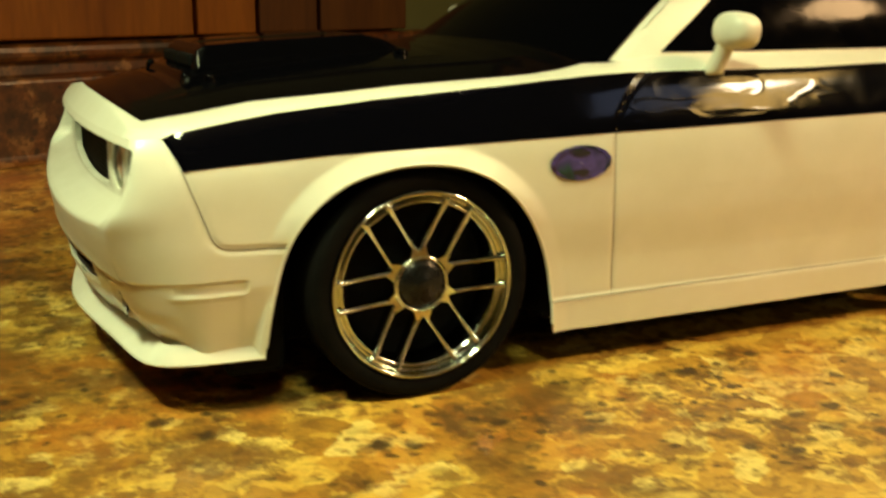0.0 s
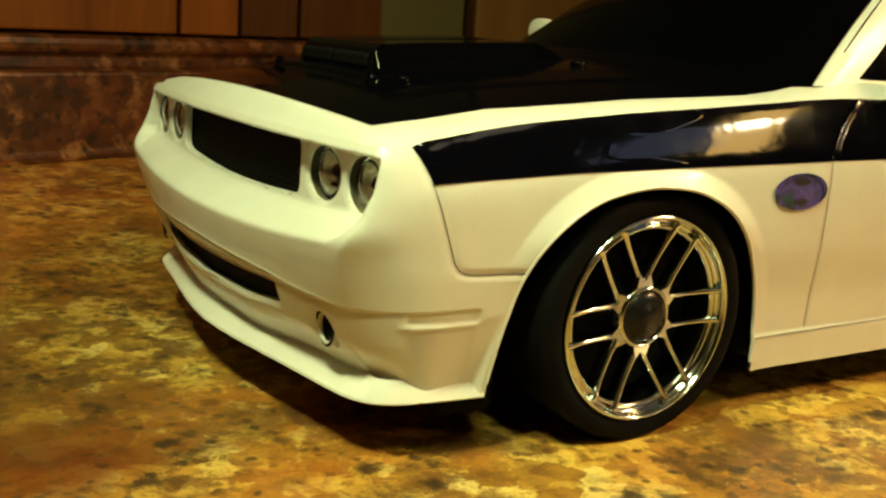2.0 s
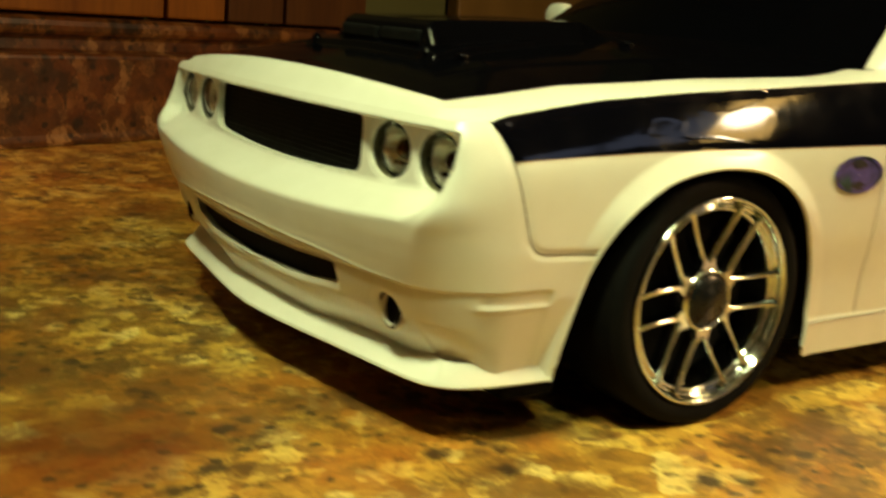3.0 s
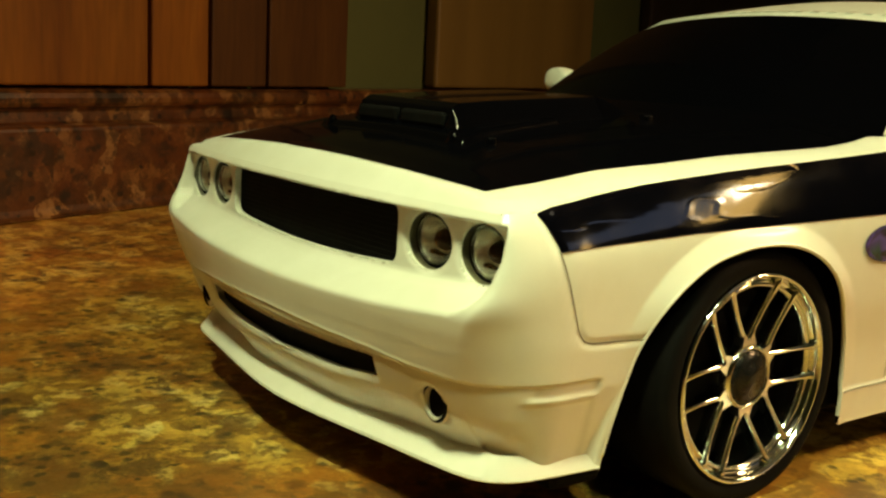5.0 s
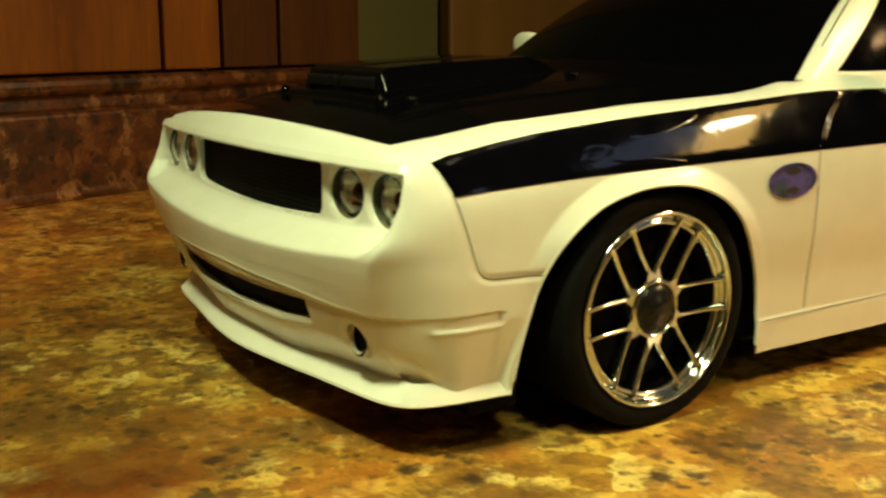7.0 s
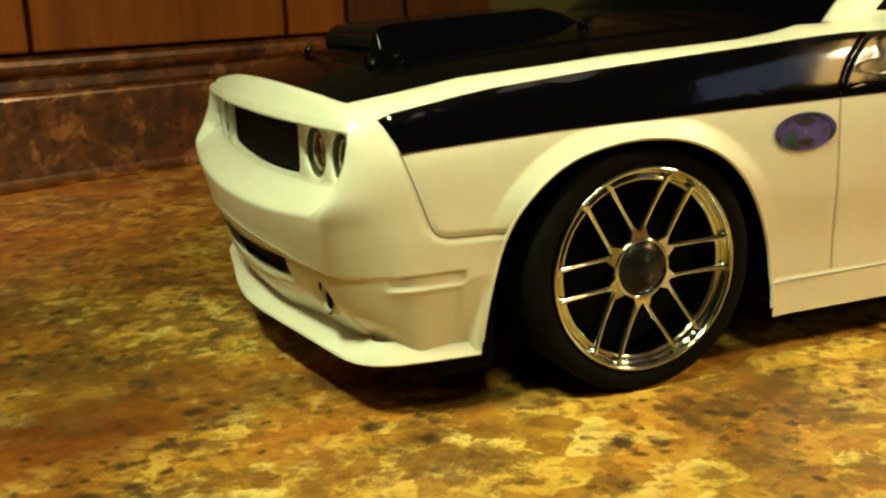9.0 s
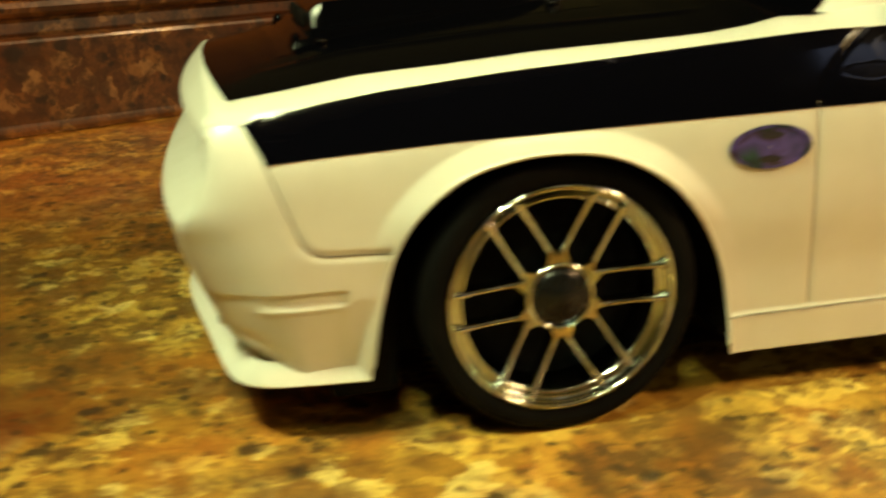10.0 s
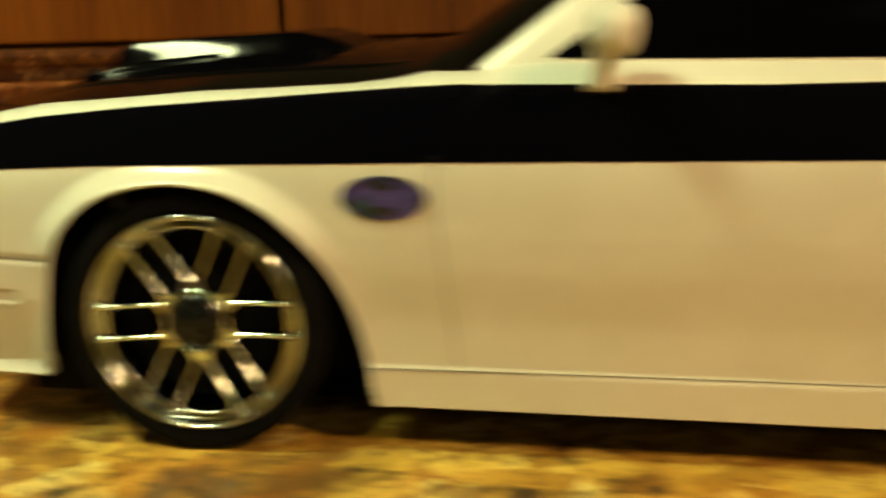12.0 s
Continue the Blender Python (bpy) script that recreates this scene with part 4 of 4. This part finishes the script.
# front splitter: a sloping blade along the nose's foot, pointed in the middle, steep along the sides
def splitter():
    half = [(0.0, -0.0845), (0.010, -0.0840), (0.020, -0.0829), (0.033, -0.0810), (0.045, -0.0791), (0.055, -0.0777), (0.064, -0.0764), (0.0705, -0.0752), (0.0750, -0.0737), (0.0785, -0.0712), (0.0808, -0.0678), (0.0822, -0.0630), (0.0831, -0.0560), (0.0837, -0.0490), (0.0842, -0.0433)]
    dense = np.array([(v, x) for v, x in half])
    run = np.r_[0, np.cumsum(np.hypot(*np.diff(dense, axis=0).T))]
    q = np.linspace(0, run[-1], 70)
    half = list(zip(np.interp(q, run, dense[:, 0]), np.interp(q, run, dense[:, 1])))
    line = [(-v, x) for v, x in reversed(half[1:])] + half
    p = np.array(line)
    tang = np.gradient(p, axis=0)
    tang /= np.linalg.norm(tang, axis=1, keepdims=True)
    inn = np.stack([-tang[:, 1], tang[:, 0]], -1)
    inn *= np.sign(inn[len(p) // 2, 1])
    bm = bmesh.new()
    rings = []
    for (v, x), (nv, nx) in zip(p, inn):
        side = float(sm(abs(v), 0.068, 0.081))
        # between the two ducts under the fog lamps the inner edge drops
        duct = float(sm(abs(v), 0.0575, 0.0595) * (1 - sm(abs(v), 0.0665, 0.0700)))
        wide = 0.0098 + (0.0028 - 0.0098) * side
        rise = 0.0214 - 0.0008 * side - 0.0014 * duct
        deep = 0.0040 - 0.0032 * side
        section = [(0.0004, 0.0147), (0.0, 0.0151), (0.0002, 0.0158), (wide * 0.93, rise - 0.0003), (wide, rise - 0.0005), (wide + deep, rise - 0.0030), (wide + deep, 0.0147)]
        rings.append([bm.verts.new((x + nx * d, -(v + nv * d), z)) for d, z in section])
    n = len(rings[0])
    for a, b in zip(rings, rings[1:]):
        for i in range(n):
            j = (i + 1) % n
            bm.faces.new((a[i], a[j], b[j], b[i]))
    bm.faces.new(rings[0])
    bm.faces.new(rings[-1])
    blade = part("front_splitter", bm, WHITE, car, "white front lip spoiler", True)
    blade.data.set_sharp_from_angle(angle=radians(22))


splitter()


# hood scoop: a low plinth and a tapered box on it
def scoop():
    x = np.r_[np.linspace(-0.056, -0.040, 70)[:-1], np.linspace(-0.040, 0.028, 130)][:, None]
    v = np.linspace(0, 0.040, 150)[None, :]
    z = deck_z(x + 0 * v, v + 0 * x)
    w1 = np.interp(x, [-0.056, -0.047, -0.013, 0.0], [0.0366, 0.0360, 0.0300, 0.026])
    plinth = 0.0017 * sm(x, -0.0525, -0.0508) * (1 - sm(v, w1 - 0.0010, w1 + 0.0003)) * (1 - sm(x, -0.0145, -0.0125))
    # a rib along the box's foot, and a knob on each front corner
    rib = 0.0021 * np.clip(1 - ((v - 0.0292) / 0.0010) ** 2, 0, 1) ** 0.35 * sm(x, -0.0440, -0.0425) * (1 - sm(x, -0.0208, -0.0195))
    knob = 0.0032 * np.sqrt(np.clip(1 - ((x + 0.0508) / 0.0017) ** 2 - ((v - 0.0310) / 0.0019) ** 2, 0, 1))
    plinth = np.maximum(np.maximum(plinth, rib), knob)
    foot = np.interp(x, [-0.05, -0.028, 0.005, 0.024], [0.0281, 0.0280, 0.0272, 0.0195])
    head = np.interp(x, [-0.05, -0.028, 0.005, 0.024], [0.0226, 0.0225, 0.0220, 0.0160])
    top = np.interp(x, [-0.0475, -0.0455, -0.043, -0.030, 0.008, 0.016, 0.0245, 0.027], [0.0885, 0.0935, 0.0950, 0.0959, 0.0976, 0.0960, 0.0925, 0.0890])
    side = np.clip((foot - v) / (foot - head), 0, 1)
    side = side * side * (3 - 2 * side) * 0.10 + side * 0.90
    box_ = np.clip(top - z, 0, 1) * side * sm(x, -0.0485, -0.0462) * (1 - sm(x, 0.0235, 0.0265))
    valley = 0.0010 * np.exp(-(v / 0.004) ** 2) * sm(x, -0.044, -0.036) * (1 - sm(x, -0.005, 0.010))
    g = np.stack(np.broadcast_arrays(x, v, z + np.maximum(plinth, box_) - valley + 0.0003), -1)
    film("hood_scoop", g, SCOOP, label="glossy black raised hood scoop", mirror=2, flip=True)
    # dark mouth in the box's front
    for s in (1, -1):
        bm = box((0.0030, 0.0205, 0.0040), (-0.0462, s * 0.0112, 0.0906), 0.0009)
        part("scoop_mouth", bm, BLACK_MATT, car, "dark scoop opening")
    # round buttons on the hood, ahead of the scoop's corner and beside its tail
    for x_n, v_n, r_n in ((-0.0450, 0.0390, 0.0017), (0.0172, 0.0322, 0.0023)):
        z_n = float(deck_z(np.array(x_n), np.array(v_n)))
        for s in (1, -1):
            bm = lathe([(0.0, 0.0017), (0.45 * r_n, 0.0017), (0.62 * r_n, 0.0013), (0.74 * r_n, 0.0016), (0.92 * r_n, 0.0014), (r_n, 0.0008), (1.05 * r_n, -0.0006)], 28, "z")
            bmesh.ops.translate(bm, vec=(x_n, -s * v_n, z_n + 0.0002), verts=bm.verts)
            part("hood_button", bm, SCOOP, car, "small round glossy black button", True)


scoop()


# door mirrors on short stalks
def mirror(sign):
    bm = bmesh.new()
    bmesh.ops.create_uvsphere(bm, u_segments=28, v_segments=18, radius=1)
    for p in bm.verts:
        c = p.co
        # blunt at the back, full in front
        c.x = math.copysign(abs(c.x) ** (0.45 if c.x > 0 else 0.85), c.x)
        c.z = math.copysign(abs(c.z) ** 0.8, c.z)
        c.y = math.copysign(abs(c.y) ** 0.8, c.y)
    bmesh.ops.scale(bm, vec=(0.0053, 0.0076, 0.0054), verts=bm.verts)
    bmesh.ops.rotate(bm, matrix=Matrix.Rotation(radians(8), 3, "Y"), verts=bm.verts)
    bmesh.ops.translate(bm, vec=(0.0976, -sign * 0.0958, 0.1003), verts=bm.verts)
    head = part("door_mirror", bm, WHITE, car, "white door mirror", True)
    a, b = Vector((0.0950, -sign * 0.0895, 0.0872)), Vector((0.0968, -sign * 0.0945, 0.0985))
    bm = bmesh.new()
    rings = []
    for i in range(9):
        t = i / 8
        c = a.lerp(b, t)
        r1, r2 = 0.0036 - 0.0008 * math.sin(math.pi * t), 0.0028
        rings.append([bm.verts.new((c.x + r1 * math.cos(q), c.y + r2 * math.sin(q), c.z)) for q in np.linspace(0, 2 * math.pi, 17)[:-1]])
    for u, w in zip(rings, rings[1:]):
        for i in range(16):
            bm.faces.new((u[i], u[(i + 1) % 16], w[(i + 1) % 16], w[i]))
    bm.faces.new(rings[0])
    bm.faces.new(rings[-1])
    part("stalk", bm, WHITE, head, "", True)


for sign in (1, -1):
    mirror(sign)


# oval holographic badge on each front fender
def badge(far):
    a = np.linspace(0, 2 * math.pi, 49)[None, :]
    r = np.linspace(0.02, 1, 8)[:, None]
    g = flank_points(0.0478 + 0.0099 * r * np.cos(a), 0.0640 + 0.0050 * r * np.sin(a), 0.0003)
    ob = film("badge", g, HOLO, label="oval holographic sticker, blue and green shimmer", mirror=far, flip=True)
    r = np.linspace(0.86, 1.0, 3)[:, None]
    g = flank_points(0.0478 + 0.0099 * r * np.cos(a), 0.0640 + 0.0050 * r * np.sin(a), 0.0005)
    film("rim", g, HOLO_RIM, ob, "blue shimmering rim", mirror=far, flip=True)
    # two dark marks in its middle
    for dz in (0.0027, -0.0027):
        r = np.linspace(0.02, 1, 4)[:, None]
        g = flank_points(0.0478 + 0.0028 * r * np.cos(a), 0.0640 + dz + 0.0009 * r * np.sin(a), 0.0005)
        film("mark", g, HOLO_DARK, ob, "dark printed mark", mirror=far, flip=True)


HOLO = material("holographic_foil", (0.10, 0.10, 0.12), 0.30, 0.55)
v_ = coords(HOLO)
cell_ = noise_tex(HOLO, v_, 95, 2)
link(HOLO, ramp(HOLO, cell_, [(0.30, (0.03, 0.04, 0.06)), (0.40, (0.04, 0.11, 0.12)), (0.46, (0.08, 0.08, 0.30)), (0.53, (0.14, 0.12, 0.55)), (0.60, (0.09, 0.07, 0.20)), (0.68, (0.06, 0.09, 0.08))]), base(HOLO)["Base Color"])
HOLO_DARK = material("holographic_print", (0.05, 0.05, 0.07), 0.4, 0.6)
HOLO_RIM = material("holographic_rim", (0.14, 0.13, 0.95), 0.34, 0.9)
link(HOLO_RIM, ramp(HOLO_RIM, noise_tex(HOLO_RIM, coords(HOLO_RIM), 130, 3), [(0.38, (0.06, 0.10, 0.16)), (0.5, (0.20, 0.18, 0.95)), (0.62, (0.08, 0.06, 0.14))]), base(HOLO_RIM)["Base Color"])
for far in (0, 1):
    badge(far)

# shut lines: dark ribbons lying in their grooves
GAP = material("shut_line", (0.16, 0.14, 0.10), 0.8)


def shut_line(points, width, far):
    p = np.array(points)
    t = np.r_[0, np.cumsum(np.hypot(*np.diff(p, axis=0).T))]
    s = np.linspace(0, t[-1], 120)
    x, z = np.interp(s, t, p[:, 0]), np.interp(s, t, p[:, 1])
    for _ in range(6):
        x[1:-1], z[1:-1] = (x[:-2] + 2 * x[1:-1] + x[2:]) / 4, (z[:-2] + 2 * z[1:-1] + z[2:]) / 4
    dx, dz = np.gradient(x), np.gradient(z)
    n = np.hypot(dx, dz)
    w = np.array([-0.5, 0.5])[:, None] * width
    g = flank_points(x[None] - w * dz / n, z[None] + w * dx / n, 0.00032)
    film("shut_line", g, GAP, label="thin dark shut line", mirror=far)


for far in (0, 1):
    shut_line(SEAM_BUMPER[1:], 0.00032, far)
    shut_line(SEAM_DOOR[4:], 0.00024, far)
    shut_line([(0.0425, 0.0222), (0.10, 0.0225), (0.21, 0.0228)], 0.00026, far)


# wheels
def spoke_mesh():
    """One spoke along +z from hub to rim, its face towards -y."""
    bm = bmesh.new()
    rings = []
    for t in (0, 0.16, 0.33, 0.5, 0.66, 0.82, 0.92, 1.0):
        z = 0.0066 + t * (0.0261 - 0.0066)
        w = 0.00080 - 0.00022 * math.sin(math.pi * t) + 0.0002 * max(0.0, t - 0.8) / 0.2
        y = 0.0012 + 0.0008 * math.sin(math.pi * t) - 0.0021 * t
        rings.append([bm.verts.new(p) for p in ((-w, y + 0.0004, z), (-w * 0.45, y, z), (w * 0.45, y, z), (w, y + 0.0004, z), (w, y + 0.0042, z), (-w, y + 0.0042, z))])
    for a, b in zip(rings, rings[1:]):
        for i in range(6):
            bm.faces.new((a[i], a[(i + 1) % 6], b[(i + 1) % 6], b[i]))
    bm.faces.new(rings[0])
    bm.faces.new(rings[-1])
    bmesh.ops.recalc_face_normals(bm, faces=bm.faces)
    me = bpy.data.meshes.new("spoke")
    bm.to_mesh(me)
    bm.free()
    me.materials.append(CHROME)
    me.polygons.foreach_set("use_smooth", [True] * len(me.polygons))
    return me


SPOKE = spoke_mesh()


def gusset_mesh():
    """A small web where two neighbouring pairs of spokes meet the hub, along +z."""
    bm = bmesh.new()
    out = [(-0.0028, 0.0070), (0.0028, 0.0070), (0.0017, 0.0112), (0.0004, 0.0096), (-0.0004, 0.0096), (-0.0017, 0.0112)]
    a = [bm.verts.new((x, 0.0012 + 0.06 * (z - 0.0068), z)) for x, z in out]
    b = [bm.verts.new((x, 0.0046, z)) for x, z in out]
    bm.faces.new(a)
    for i in range(6):
        bm.faces.new((a[i], a[(i + 1) % 6], b[(i + 1) % 6], b[i]))
    bmesh.ops.recalc_face_normals(bm, faces=bm.faces)
    me = bpy.data.meshes.new("gusset")
    bm.to_mesh(me)
    bm.free()
    me.materials.append(CHROME)
    return me


GUSSET = gusset_mesh()


def wheel(x, sign, roll):
    """sign 1: near side, its face towards -y."""
    bm = lathe([(0.0262, -0.0004), (0.0267, -0.0010), (0.0266, -0.0017), (0.0261, -0.0020), (0.0257, -0.0017), (0.0254, -0.0004), (0.0252, 0.0008), (0.0247, 0.0010), (0.0240, 0.0006), (0.0234, 0.0002), (0.0230, 0.0005), (0.0227, 0.0016), (0.0227, 0.0060), (0.0230, 0.020), (0.0242, 0.0235), (0.0258, 0.0240)], 96)
    rim = part("wheel", bm, CHROME, car, "chrome wheel with six pairs of thin spokes", True)
    bm = lathe([(0.0258, 0.0004), (0.0266, -0.0006), (0.0276, -0.0014), (0.0296, -0.0016), (0.0312, -0.0013), (0.0321, -0.0004), (0.0325, 0.0010), (0.0325, 0.0110), (0.0325, 0.0150), (0.0324, 0.0205), (0.0316, 0.0232), (0.0300, 0.0244), (0.0258, 0.0236)], 96)
    part("tyre", bm, RUBBER, rim, "black low-profile rubber tyre", True)
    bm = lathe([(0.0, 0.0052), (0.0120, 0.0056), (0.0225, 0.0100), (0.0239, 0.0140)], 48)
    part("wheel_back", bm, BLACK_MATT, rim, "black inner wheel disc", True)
    bm = lathe([(0.0068, 0.0012), (0.0071, 0.0003), (0.0075, 0.0001), (0.0080, 0.0006), (0.0083, 0.0014), (0.0083, 0.0052)], 48)
    part("hub_ring", bm, CHROME, rim, "chrome hub ring", True)
    bm = lathe([(0.0, -0.0010), (0.0022, -0.0010), (0.0027, -0.0007), (0.0050, -0.0005), (0.0066, 0.0001), (0.0070, 0.0016)], 40)
    part("hub_cap", bm, CAP, rim, "dark grey hub cap", True)
    for i in range(6):
        for k in (-1, 1):
            sp = new("spoke", SPOKE)
            sp.parent = rim
            ang = radians(60 * i + roll)
            sp.matrix_basis = Matrix.Rotation(ang, 4, "Y") @ Matrix.Translation((k * 0.0040, 0, -0.0008))
        gu = new("gusset", GUSSET)
        gu.parent = rim
        gu.matrix_basis = Matrix.Rotation(radians(60 * i + roll + 30), 4, "Y") @ Matrix.Translation((0, -0.0004, 0))
    m = Matrix.Translation((x, -sign * CY, 0.0325))
    rim.matrix_basis = m if sign == 1 else m @ Matrix.Rotation(math.pi, 4, "Z")


for x in (0.0, 0.259):
    for sign in (1, -1):
        wheel(x, sign, 27 + 13 * (x > 0) + 8 * (sign < 0))

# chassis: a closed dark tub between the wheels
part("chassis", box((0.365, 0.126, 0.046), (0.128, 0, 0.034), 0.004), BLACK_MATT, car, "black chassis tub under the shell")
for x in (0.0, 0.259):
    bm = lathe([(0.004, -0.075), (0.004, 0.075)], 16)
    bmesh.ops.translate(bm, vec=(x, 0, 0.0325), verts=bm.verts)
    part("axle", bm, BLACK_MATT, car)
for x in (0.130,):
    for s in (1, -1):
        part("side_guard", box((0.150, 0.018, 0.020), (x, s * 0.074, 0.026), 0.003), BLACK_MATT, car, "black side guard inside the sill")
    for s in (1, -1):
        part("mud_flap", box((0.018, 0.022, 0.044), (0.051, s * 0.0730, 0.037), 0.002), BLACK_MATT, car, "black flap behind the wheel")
        # added panel, sized to keep light off the worktop between tyre and bumper
        part("arch_light_block", box((0.0165, 0.022, 0.044), (-0.0440, s * 0.0665, 0.0300), 0.002), BLACK_MATT, car, "added black panel ahead of the wheel, blocks light")

# thin post of the shell's mount, seen in the front wheel arch
for s in (1, -1):
    bm = lathe([(0.0, 0.0475), (0.0009, 0.0478), (0.0009, 0.0640), (0.0, 0.0645)], 14, "z")
    bmesh.ops.translate(bm, vec=(-0.0228, -s * 0.0785, 0), verts=bm.verts)
    part("mount_post", bm, GAP, car, "thin grey mounting post", True)
